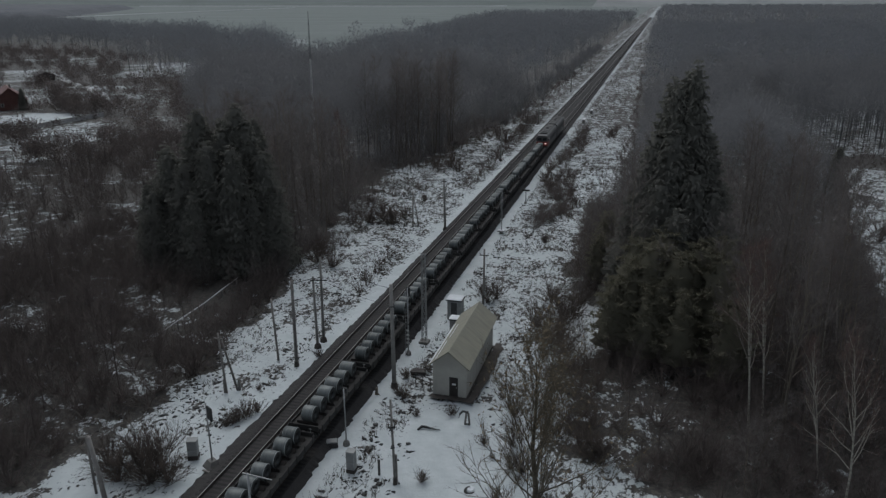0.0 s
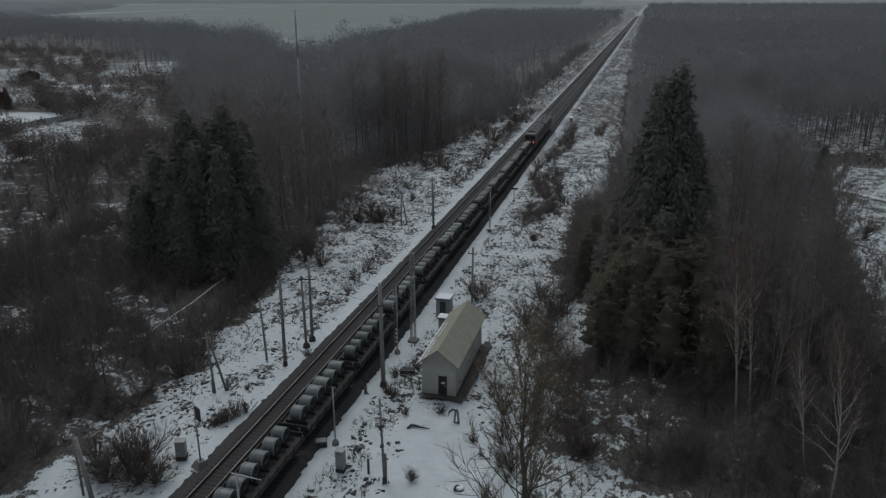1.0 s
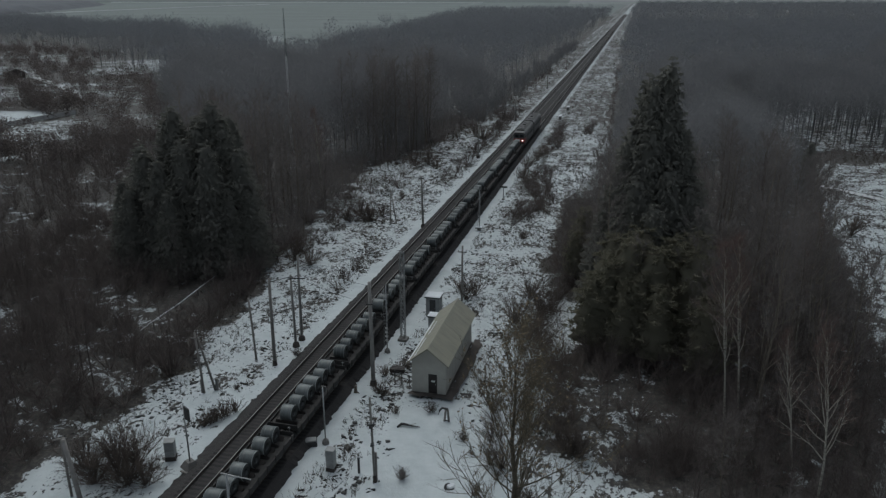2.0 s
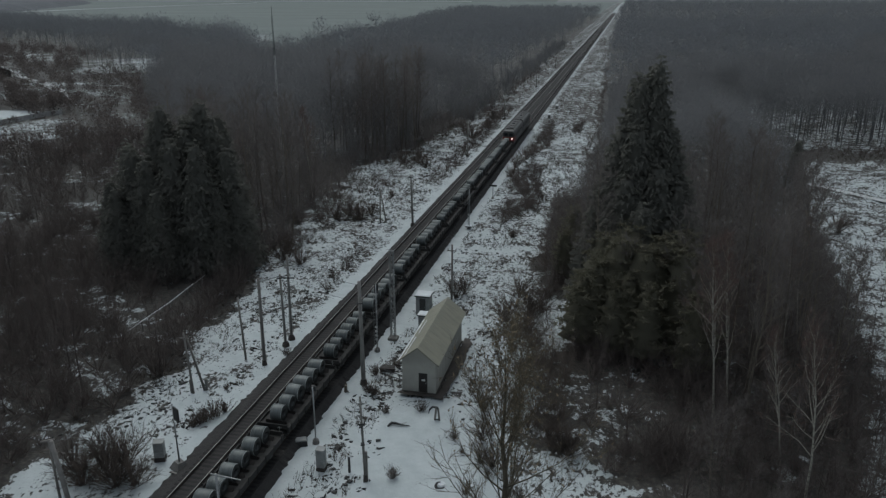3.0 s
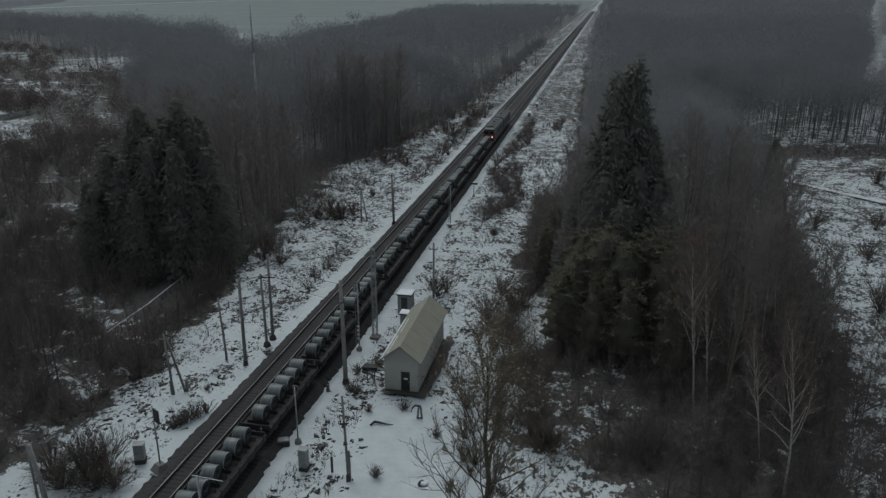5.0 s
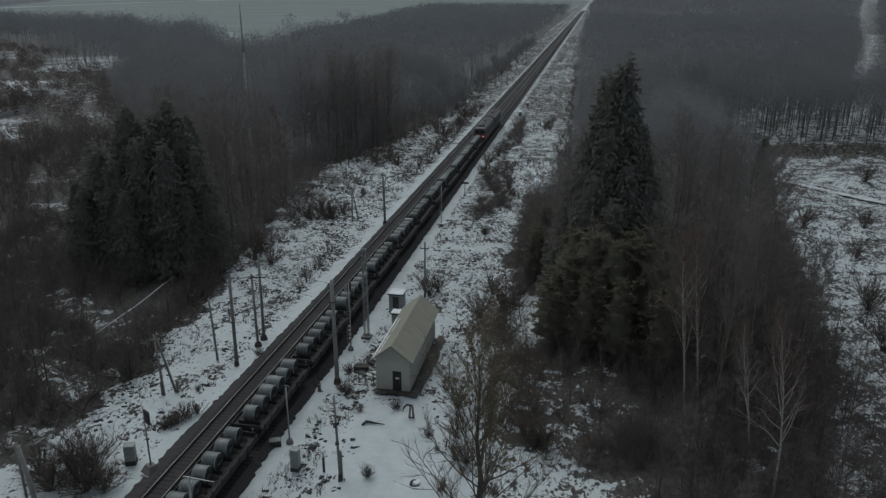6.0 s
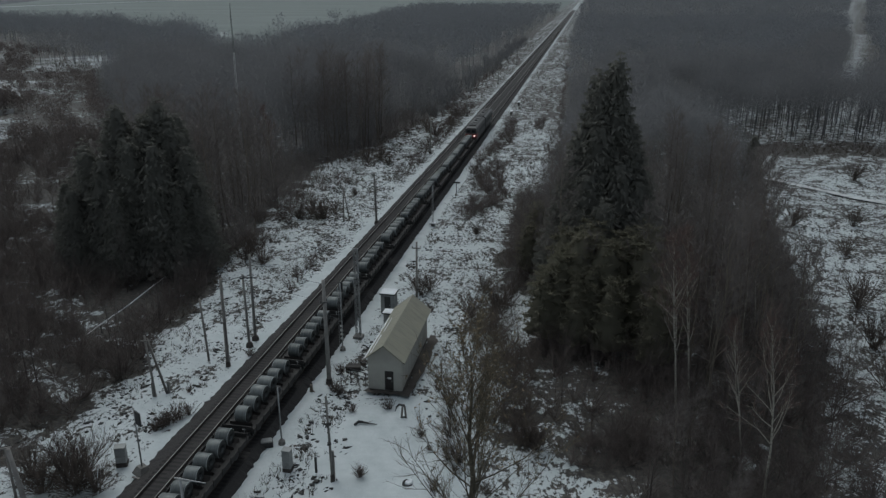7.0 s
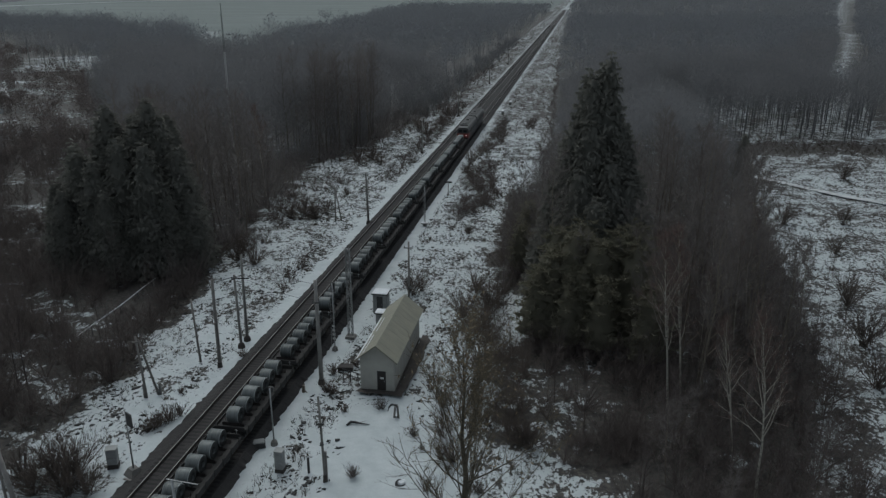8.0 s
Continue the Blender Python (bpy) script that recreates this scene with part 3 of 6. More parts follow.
def bogie(parent, y, long=0.93, name="bogie"):
    g = Geo()
    for s in (-1, 1):
        g.box(s * 1.02 - 0.09, -long - 0.35, 0.38, s * 1.02 + 0.09, long + 0.35, 0.72, 0.03)
        g.box(s * 1.02 - 0.14, -0.28, 0.28, s * 1.02 + 0.14, 0.28, 0.86, 0.03)
    g.box(-1.0, -0.22, 0.45, 1.0, 0.22, 0.85, 0.03)
    b = part(name, g, DARKSTEEL, parent, at=(0, y, 0))
    for q in (-long, long):
        wheelset(b, q)
    return b


def coil_wagon():
    w = thing("coil_wagon", "grimy dark four-axle flat wagon loaded with steel coils", "rail wagon", group="wagons of the train")
    half = 5.75
    g = Geo().box(-1.42, -half, 1.18, 1.42, half, 1.32, 0.02)
    g.box(-0.35, -half, 0.86, 0.35, half, 1.2, 0.03)
    for q in np.linspace(-half + 0.3, half - 0.3, 9):
        g.box(-1.38, q - 0.07, 1.02, 1.38, q + 0.07, 1.19)
    part("deck", g, WAGON, w)
    for s in (-1, 1):
        part("side_sill", Geo().box(s * 1.48 - 0.06, -half, 0.98, s * 1.48 + 0.06, half, 1.50, 0.02), WAGONSIDE, w, "faded brownish side sill")
        for q in np.linspace(-half + 0.5, half - 0.5, 8):
            part("side_post", Geo().box(s * 1.56 - 0.035, q - 0.06, 0.98, s * 1.56 + 0.035, q + 0.06, 1.72, 0.012), WAGON, w)
    for s in (-1, 1):
        part("end_wall", Geo().box(-1.42, s * half - 0.05, 1.3, 1.42, s * half + 0.05, 1.72, 0.02), WAGON, w)
        part("coupler", Geo().box(-0.13, s * (half + 0.02) - 0.02, 0.92, 0.13, s * (half + 0.48) + 0.02, 1.18, 0.03) if s > 0 else
             Geo().box(-0.13, -half - 0.48, 0.92, 0.13, -half + 0.02, 1.18, 0.03), DARKSTEEL, w)
        bogie(w, s * 3.9)
    for k in range(6):
        for e in (-1, 1):
            q = -4.4 + 1.76 * k
            part("chock", Geo().add([(-1.0, q + e * 0.62, 1.32), (-1.0, q + e * 0.36, 1.32), (-1.0, q + e * 0.62, 1.62), (1.0, q + e * 0.62, 1.32), (1.0, q + e * 0.36, 1.32), (1.0, q + e * 0.62, 1.62)],
                                    [(0, 1, 2), (5, 4, 3), (0, 3, 4, 1), (1, 4, 5, 2), (2, 5, 3, 0)]), DOORBROWN, w)
    part("handbrake", Geo().tube([(1.1, half + 0.08, 1.3), (1.1, half + 0.08, 2.1)], [0.03, 0.03], 6).tube([(0.95, half + 0.08, 2.0), (1.25, half + 0.08, 2.0)], [0.02, 0.02], 6), GALV, w)
    return w


COILMESH, STRAPMESH = coil_mesh(), strap_mesh()
first_wagon = coil_wagon()
for k in range(16):
    y = TAIL - PITCH * (k + 0.5)
    m = pose(RIGHT_TRACK, y, RAIL_TOP)
    if k == 0:
        first_wagon.matrix_basis = m
    else:
        copy_thing(first_wagon, m)
    for j in range(6):
        s = rng.uniform(0.93, 1.06)
        c = thing("steel_coil", "grey-green rolled steel coil strapped on its wagon", "steel coil",
                  (RIGHT_TRACK + rng.normal(0, 0.04), y - 4.4 + 1.76 * j + rng.normal(0, 0.03), RAIL_TOP + 1.345 + 0.72 * s), rng.normal(0, 1.2), "coils on the train")
        c.scale = (s * rng.uniform(0.9, 1.15), s, s)
        part("coil_body", COILMESH, None, c)
        for x in (-0.25, 0.25):
            part("strap", STRAPMESH, None, c, at=(x, 0, 0))


def loco_section(cab_back, lamp):
    """One section of the diesel locomotive, its rear at y = 0."""
    w = thing("diesel_locomotive", "red and grey two-section diesel locomotive with a lit tail lamp" if lamp else "grey diesel locomotive section with a dark roof", "locomotive", group="locomotive sections")
    L = 17.4
    part("underframe", Geo().box(-1.5, 0.3, 1.05, 1.5, L - 0.3, 1.45, 0.03).box(-0.8, 5.6, 0.45, 0.8, 11.8, 1.06, 0.08), DARKSTEEL, w)
    body = lambda y, k=1.0: [(x * k, y, z) for x, z in ((1.55, 1.45), (1.55, 3.65), (1.32, 4.15), (0.75, 4.42), (-0.75, 4.42), (-1.32, 4.15), (-1.55, 3.65), (-1.55, 1.45))]
    b = part("body", Geo().loft([body(2.6), body(L - 0.5)], True), LOCOGREY, w, "dull grey body side")
    for s in (-1, 1):
        for q in np.linspace(4.2, L - 2.2, 6):
            part("grille", Geo().box(s * 1.56 - 0.02, q - 0.55, 2.3, s * 1.56 + 0.02, q + 0.55, 3.3, 0.01), LOCOROOF, b)
    cab = Geo().loft([[(x, 0.35, z) for x, z in ((1.42, 1.45), (1.42, 2.55), (1.42, 2.56), (-1.42, 2.56), (-1.42, 2.55), (-1.42, 1.45))],
                      [(x, 2.6, z) for x, z in ((1.56, 1.45), (1.56, 2.55), (1.56, 2.56), (-1.56, 2.56), (-1.56, 2.55), (-1.56, 1.45))]])
    c = part("cab_front", cab, LOCORED, w, "red painted cab nose")
    top = Geo().loft([[(x, y0, z) for x, z in ((1.42, 2.56), (1.36, 3.6), (1.1, 4.0), (-1.1, 4.0), (-1.36, 3.6), (-1.42, 2.56))] for y0 in (0.6,)] +
                     [[(x, 2.6, z) for x, z in ((1.56, 2.56), (1.55, 3.65), (1.3, 4.2), (-1.3, 4.2), (-1.55, 3.65), (-1.56, 2.56))]])
    part("cab_top", top, LOCOGREY, w)
    for s in (-1, 1):
        part("cab_window", Geo().box(s * 0.62 - 0.46, 0.52, 2.85, s * 0.62 + 0.46, 0.62, 3.5, 0.02), GLASS, c)
        part("cab_window", Geo().box(s * 1.545 - 0.02, 1.2, 2.8, s * 1.545 + 0.02, 2.2, 3.45, 0.01), GLASS, c)
        part("buffer_lamp", Geo().tube([(s * 0.95, 0.38, 2.1), (s * 0.95, 0.26, 2.1)], [0.10, 0.09], 12), TAILLAMP if lamp and s > 0 else GLASS, c)
    r = part("roof", Geo().loft([[(x, y, z) for x, z in ((1.0, 4.32), (0.9, 4.5), (-0.9, 4.5), (-1.0, 4.32))] for y in (2.8, L - 0.6)]), LOCOROOF, w, "dark sooty roof")
    for q in (4.6, 7.0, 13.6):
        part("roof_fan", Geo().tube([(0, q, 4.48), (0, q, 4.62)], [0.72, 0.66], 20), DARKSTEEL, r)
    part("exhaust", Geo().box(-0.35, 9.6, 4.48, 0.35, 11.0, 4.78, 0.04), DARKSTEEL, r)
    for q in (3.9, 13.5):
        bogie(w, q, 1.75)
    for q in (0.0, L - 0.32):
        part("coupler", Geo().box(-0.14, q - 0.1, 0.9, 0.14, q + 0.42, 1.2, 0.03), DARKSTEEL, w)
    return w


TAILLAMP = bpy.data.materials.new("lit_tail_lamp")
TAILLAMP.use_nodes = True
tb = TAILLAMP.node_tree.nodes["Principled BSDF"]
tb.inputs["Emission Color"].default_value, tb.inputs["Emission Strength"].default_value = (1.0, 0.62, 0.55, 1), 9.0
rear = loco_section(True, True)
rear.matrix_basis = pose(RIGHT_TRACK, TAIL + 0.2, RAIL_TOP)
front = loco_section(True, False)
front.matrix_basis = pose(RIGHT_TRACK, TAIL + 0.2 + 2 * 17.4 + 0.2, RAIL_TOP, 0, 0, 180)


# ------------------------------------------------ hut and huts beside it
def hut():
    x0, x1, y0, y1, e, rg = -19.45, -16.0, 64.7, 77.2, 3.75, 5.15
    xm, t = (x0 + x1) / 2, 0.14
    h = thing("relay_hut", "pale clad gabled hut with a beige sheet-metal roof", "hut")
    part("plinth", Geo().box(x0 - 0.1, y0 - 0.12, -0.3, x1 + 0.12, y1 + 0.1, 0.13, 0.03), PLINTH, h, "damp dark concrete plinth")
    dx0, dx1, dz = -17.75, -16.85, 2.25
    gable = lambda y: [(x0, y, 0.13), (x1, y, 0.13), (x1, y, e), (xm, y, rg - 0.05), (x0, y, e)]
    for ya, yb, door in ((y0, y0 + t, True), (y1 - t, y1, False)):
        g = Geo()
        if door:
            g.box(x0, ya, 0.13, dx0, yb, e - 0.2).box(dx1, ya, 0.13, x1, yb, e - 0.2).box(dx0, ya, dz, dx1, yb, e - 0.2)
            g.loft([[(x0, y, e - 0.2), (x1, y, e - 0.2), (x1, y, e), (xm, y, rg - 0.05), (x0, y, e)] for y in (yb, ya)])
        else:
            g.loft([gable(yb), gable(ya)])
        part("gable_wall", g, HUTWALL, h, "pale grey clad gable wall")
    part("side_wall", Geo().box(x0, y0 + t, 0.13, x0 + t, y1 - t, e), HUTWALL, h)
    part("side_wall", Geo().box(x1 - t, y0 + t, 0.13, x1, y1 - t, e), HUTWALL, h)
    d = part("door", Geo().box(dx0 + 0.06, y0 + 0.05, 0.15, dx1 - 0.06, y0 + 0.1, dz - 0.05, 0.006), DOORBROWN, h, "dark brown steel door")
    f = Geo().box(dx0, y0 - 0.02, 0.13, dx0 + 0.06, y0 + 0.12, dz).box(dx1 - 0.06, y0 - 0.02, 0.13, dx1, y0 + 0.12, dz).box(dx0 + 0.06, y0 - 0.02, dz - 0.05, dx1 - 0.06, y0 + 0.12, dz)
    part("door_frame", f, DARKSTEEL, h)
    part("door_sign", Geo().box(dx0 + 0.28, y0 + 0.03, 1.35, dx1 - 0.24, y0 + 0.05, 1.55, 0.004), WHITEPAINT, d, "small white plate with unreadable marks")
    part("door_handle", Geo().box(dx1 - 0.2, y0 + 0.0, 1.05, dx1 - 0.14, y0 + 0.05, 1.2, 0.01), GALV, d)
    over, th = 0.42, 0.07
    for s, xe in ((-1, x0 - over), (1, x1 + over)):
        slope = (rg - e) / (xm - x0)
        ze = e - over * slope
        g = Geo()
        sec = [(xe, ze), (xm, rg), (xm, rg + th), (xe, ze + th)]
        g.loft([[(x, y, z) for x, z in (sec if s < 0 else sec[::-1])] for y in (y1 + 0.45, y0 - 0.5)])
        r = part("roof_slope", g, HUTROOF, h, "beige profiled sheet roof")
        for q in np.arange(y0 - 0.4, y1 + 0.4, 1.1):
            a, b = (xe, ze + th), (xm, rg + th)
            part("standing_seam", Geo().tube([(a[0] + 0.02 * -s, q, a[1] + 0.012), (b[0], q, b[1] + 0.012)], [0.005, 0.005], 4, False), HUTROOF, r)
    part("ridge_cap", Geo().loft([[(xm - 0.1, y, rg + 0.034), (xm, y, rg + 0.088), (xm + 0.1, y, rg + 0.034), (xm, y, rg + 0.06)] for y in (y1 + 0.47, y0 - 0.52)]), HUTROOF, h)
    for s in (-1, 1):
        xe = x0 - over if s < 0 else x1 + over
        ze = e - over * (rg - e) / (xm - x0)
        a, b = Vector((xe, y0 - 0.51, ze - 0.02)), Vector((xm, y0 - 0.51, rg - 0.02))
        part("barge_board", Geo().add([a, b, b + Vector((0, 0, 0.14)), a + Vector((0, 0, 0.14)), a - Vector((0, 0.03, 0)), b - Vector((0, 0.03, 0)), b + Vector((0, -0.03, 0.14)), a + Vector((0, -0.03, 0.14))],
                                      [(0, 1, 2, 3), (7, 6, 5, 4), (0, 4, 5, 1), (1, 5, 6, 2), (2, 6, 7, 3), (3, 7, 4, 0)]), HUTROOF, h)
    slope, z0 = (rg - e) / (xm - x0), rg + th
    for k, (u, w, ya, yb) in enumerate(((1.98, 0.17, y0 - 0.4, y1 - 3.0), (1.45, 0.10, y0 + 0.1, y0 + 4.2), (1.35, 0.08, y0 + 5.0, y0 + 8.5))):
        g, zz = Geo(), lambda u_: z0 - u_ * slope
        r = []
        for y in np.linspace(ya, yb, 14):
            q = w * rng.uniform(0.4, 1.15)
            r.append([(xm - u - q, y, zz(u + q) + 0.004), (xm - u + q, y, zz(u - q) + 0.004), (xm - u + q * 0.6, y, zz(u - q * 0.6) + 0.05), (xm - u - q * 0.6, y, zz(u + q * 0.6) + 0.05)])
        tagged(part("roof_snow", g.loft(r[::-1]), SNOW), "narrow line of leftover snow on the roof", "snow")
    return h


hut()
drip, edge = Geo(), np.random.default_rng(12)
outer = [(-19.9, 64.0), (-15.1, 63.8), (-14.7, 70.0), (-14.7, 77.0), (-15.2, 77.9), (-15.85, 77.9), (-15.85, 64.5), (-19.6, 64.55)]
ring = []
for (xa, ya), (xb, yb) in zip(outer, outer[1:] + outer[:1]):
    k = max(1, int(math.hypot(xb - xa, yb - ya) / 0.45))
    for q in range(k):
        u = q / k
        ring.append((xa + (xb - xa) * u + edge.normal(0, 0.09), ya + (yb - ya) * u + edge.normal(0, 0.09)))
ring = [Vector((x, y, 0.10)) for x, y in ring]
drip.add(ring, tessellate_polygon([ring]))
strip = tagged(part("bare_strip", drip, PLINTH), "wet bare earth along the foot of the hut", "ground", kind="structure")
if strip.data.polygons[0].normal.z < 0:
    strip.data.flip_normals()


def small_hut(x, y, w, d, hgt, label, door):
    h = thing("equipment_box", label, "equipment hut", (x, y, 0))
    part("body", Geo().box(-w / 2, -d / 2, -0.15, w / 2, d / 2, hgt, 0.03), CABINETGREY, h)
    part("roof", Geo().loft([[(-w / 2 - 0.14, yy, hgt), (w / 2 + 0.14, yy, hgt), (w / 2 + 0.14, yy, hgt + 0.1), (-w / 2 - 0.14, yy, hgt + 0.1)] for yy in (d / 2 + 0.14, -d / 2 - 0.18)]), DARKSTEEL, h)
    if door:
        dr = part("door", Geo().box(-0.38, -d / 2 - 0.04, 0.1, 0.38, -d / 2 + 0.01, hgt - 0.25, 0.01), DARKSTEEL, h, "dark green-grey door")
        part("door_handle", Geo().box(0.24, -d / 2 - 0.07, 1.0, 0.3, -d / 2 - 0.035, 1.14, 0.008), GALV, dr)
    tagged(part("roof_snow", Geo().box(x - w / 2 - 0.1, y - d / 2 - 0.14, hgt + 0.102, x + w / 2 + 0.1, y + d / 2 + 0.1, hgt + 0.2, 0.045), SNOW), "snow lying on the flat roof of the box", "snow")


small_hut(-22.3, 84.3, 1.75, 1.6, 2.45, "grey metal equipment hut with a snow-covered flat roof", True)
small_hut(-21.3, 80.8, 1.35, 1.1, 1.35, "low grey equipment box with snow on top", False)


def cabinet(x, y, w, d, hgt, turn, label):
    c = thing("trackside_cabinet", label, "cabinet", (x, y, 0), turn, "trackside cabinets")
    part("base", Geo().box(-w / 2 - 0.02, -d / 2 - 0.02, -0.2, w / 2 + 0.02, d / 2 + 0.02, 0.32, 0.02), PLINTH, c, "dark concrete base")
    b = part("body", Geo().box(-w / 2, -d / 2, 0.3, w / 2, d / 2, hgt, 0.04), CABINETGREY, c)
    part("lower_panel", Geo().box(-w / 2 + 0.03, -d / 2 - 0.02, 0.36, w / 2 - 0.03, -d / 2 + 0.01, hgt * 0.5, 0.006), GALV, b)
    part("door", Geo().box(-w / 2 + 0.03, -d / 2 - 0.025, hgt * 0.5 + 0.03, w / 2 - 0.03, -d / 2 + 0.01, hgt - 0.08, 0.006), CABINETGREY, b)
    part("lid", Geo().box(-w / 2 - 0.04, -d / 2 - 0.04, hgt, w / 2 + 0.04, d / 2 + 0.04, hgt + 0.05, 0.015), CABINETGREY, c, "pale sheet-metal lid")


cabinet(-22.4, 50.4, 0.72, 0.65, 2.0, 0, "pale grey trackside cabinet standing in snow")
cabinet(-36.5, 48.6, 0.85, 0.7, 1.75, 20, "grey relay cabinet beside the track on snow")


# ------------------------------------------------ poles, masts and signals
def pole(x, y, h, r0, r1, mat, label, lean=(0, 0), arms=(), foot=0.0, group="poles along the line", name="utility_pole", pins=True):
    p = thing(name, label, "pole", (x, y, 0), 0, group)
    top = Vector((lean[0], lean[1], h))
    part("shaft", Geo().tube([(0, 0, -0.4), top * 0.5, top], [r0, (r0 + r1) / 2, r1], 12), mat, p, smooth=True)
    if foot:
        part("footing", Geo().tube([(0, 0, -0.2), (0, 0, 0.35), (0, 0, 0.55)], [foot * 0.75, foot * 0.6, r0 + 0.03], 10), PLINTH, p, "damp dark footing")
    for z, half, turn in arms:
        c = top * (z / h)
        a = part("crossarm", Geo().box(-half, -0.05, -0.06, half, 0.05, 0.06, 0.01), mat if mat is OLDWOOD else DARKSTEEL, p, at=Matrix.Translation(c) @ pose(0, r0 * 0 - r1 - 0.03, 0, 0, 0, turn))
        if pins:
            for q in (-half + 0.08, 0.0, half - 0.08) if half > 0.7 else (-half + 0.08, half - 0.08):
                part("insulator", Geo().tube([(q, 0, 0.05), (q, 0, 0.13), (q, 0, 0.14), (q, 0, 0.24), (q, 0, 0.27)], [0.015, 0.015, 0.06, 0.045, 0.02], 8), WHITEPAINT if half > 0.7 else DARKSTEEL, a)
    return p


pole(-23.75, 65.2, 11.3, 0.24, 0.17, CONCRETE, "tall tapered concrete pole on a concrete footing", (-0.1, 0), [(9.0, 0.4, 15)], 0.55)
pole(-18.3, 49.8, 7.7, 0.12, 0.085, CONCRETE, "slender grey pole strapped to a concrete stub", (-0.25, 0.1), [(5.3, 0.32, 20), (4.9, 0.28, 110), (5.1, 0.25, 65), (3.4, 0.18, 40)], 0.28)
part("stub", Geo().box(-0.1, 0.16, -0.3, 0.12, 0.36, 2.6, 0.03), CONCRETE, bpy.data.objects["utility_pole.001"])
pole(-38.1, 67.4, 7.2, 0.13, 0.10, OLDWOOD, "slim leaning wooden pole in the snow", (-0.45, 0.2))
pole(-35.6, 66.8, 10.0, 0.20, 0.15, OLDWOOD, "dark wooden telegraph pole with short arms", (0.1, 0), [(5.2, 0.35, 60), (6.4, 0.3, 60)], 0.4)
pole(-35.3, 71.6, 8.6, 0.16, 0.12, CONCRETE, "grey concrete pole on a broad footing", (-0.2, 0.2), [(8.2, 0.3, 40)], 0.6)
pole(-35.4, 73.4, 10.3, 0.18, 0.13, CONCRETE, "tall concrete pole with a side bracket", (0.05, 0.2), [(7.6, 0.8, 10)], 0.6, pins=False)
guyed = pole(-33.7, 120.2, 9.0, 0.2, 0.15, CONCRETE, "concrete pole with a slanting bracket beside the track", (-0.2, 0), [(8.6, 0.5, 10)], 0.6)
part("bracket_arm", Geo().bar((0.0, 0, 6.3), (3.2, -0.4, 7.9), 0.035), DARKSTEEL, guyed)
propped = pole(-39.7, 120.6, 6.3, 0.13, 0.1, OLDWOOD, "thin wooden pole propped by a strut", (0.1, 0), [(5.8, 0.45, 10)])
part("strut", Geo().tube([(0.95, 0.5, -0.3), (0.16, 0.05, 5.9)], [0.12, 0.09], 8), OLDWOOD, propped, smooth=True)
pole(-36.2, 180.0, 8.4, 0.2, 0.15, CONCRETE, "concrete pole beside the track", (0.1, 0), [(7.9, 0.5, 10)], 0.6)
pole(-36.2, 240.0, 8.4, 0.2, 0.15, CONCRETE, "concrete pole beside the track", (-0.1, 0), [(7.9, 0.5, 10)], 0.6)
pole(-36.4, 330.0, 8.4, 0.2, 0.15, CONCRETE, "concrete pole beside the track", (0, 0), [(7.9, 0.5, 10)], 0.6)
pole(-36.4, 420.0, 8.4, 0.2, 0.15, CONCRETE, "concrete pole beside the track", (0.1, 0), [(7.9, 0.5, 10)], 0.6)
pole(-20.0, 89.9, 7.4, 0.16, 0.12, OLDWOOD, "wooden pole with a crossarm behind a shrub", (0.05, 0), [(6.6, 0.6, 5)])
pole(-39.9, 41.5, 5.6, 0.2, 0.17, OLDWOOD, "thick weathered wooden pole at the brush edge", (-0.75, 0.1), [], 0.0)
pole(-41.2, 42.0, 5.2, 0.11, 0.09, OLDWOOD, "thin wooden pole at the brush edge", (-0.15, 0.1), [(5.3, 0.5, 35)])


def strutted_pole(x, y):
    p = thing("strutted_pole", "wooden pole propped by a raking strut", "pole", (x, y, 0), 0, "poles along the line")
    part("shaft", Geo().tube([(0, 0, -0.4), (-0.35, 0, 6.6)], [0.13, 0.10], 10), OLDWOOD, p, smooth=True)
    part("strut", Geo().tube([(0.75, 0.9, -0.3), (-0.2, 0.15, 6.2)], [0.13, 0.10], 10), OLDWOOD, p, smooth=True)
    part("stub", Geo().box(-0.3, -0.12, -0.3, -0.13, 0.12, 1.5, 0.03), CONCRETE, p)
    part("stub", Geo().box(0.8, 0.85, -0.3, 1.0, 1.1, 1.2, 0.03), CONCRETE, p)
    part("crossarm", Geo().box(-0.75, -0.17, 6.0, 0.2, -0.08, 6.12, 0.01), OLDWOOD, p)


strutted_pole(-39.8, 59.5)
tall = bpy.data.objects["utility_pole"]
part("bracket_arm", Geo().bar((0.1, 0, 7.6), (1.9, -0.3, 7.3), 0.04).bar((0.1, 0, 6.6), (1.2, -0.2, 7.38), 0.025), DARKSTEEL, tall)
part("tie_beam", Geo().bar((0.1, 0, 9.6), (0.2, 4.9, 8.45), 0.045), DARKSTEEL, bpy.data.objects["utility_pole.003"])


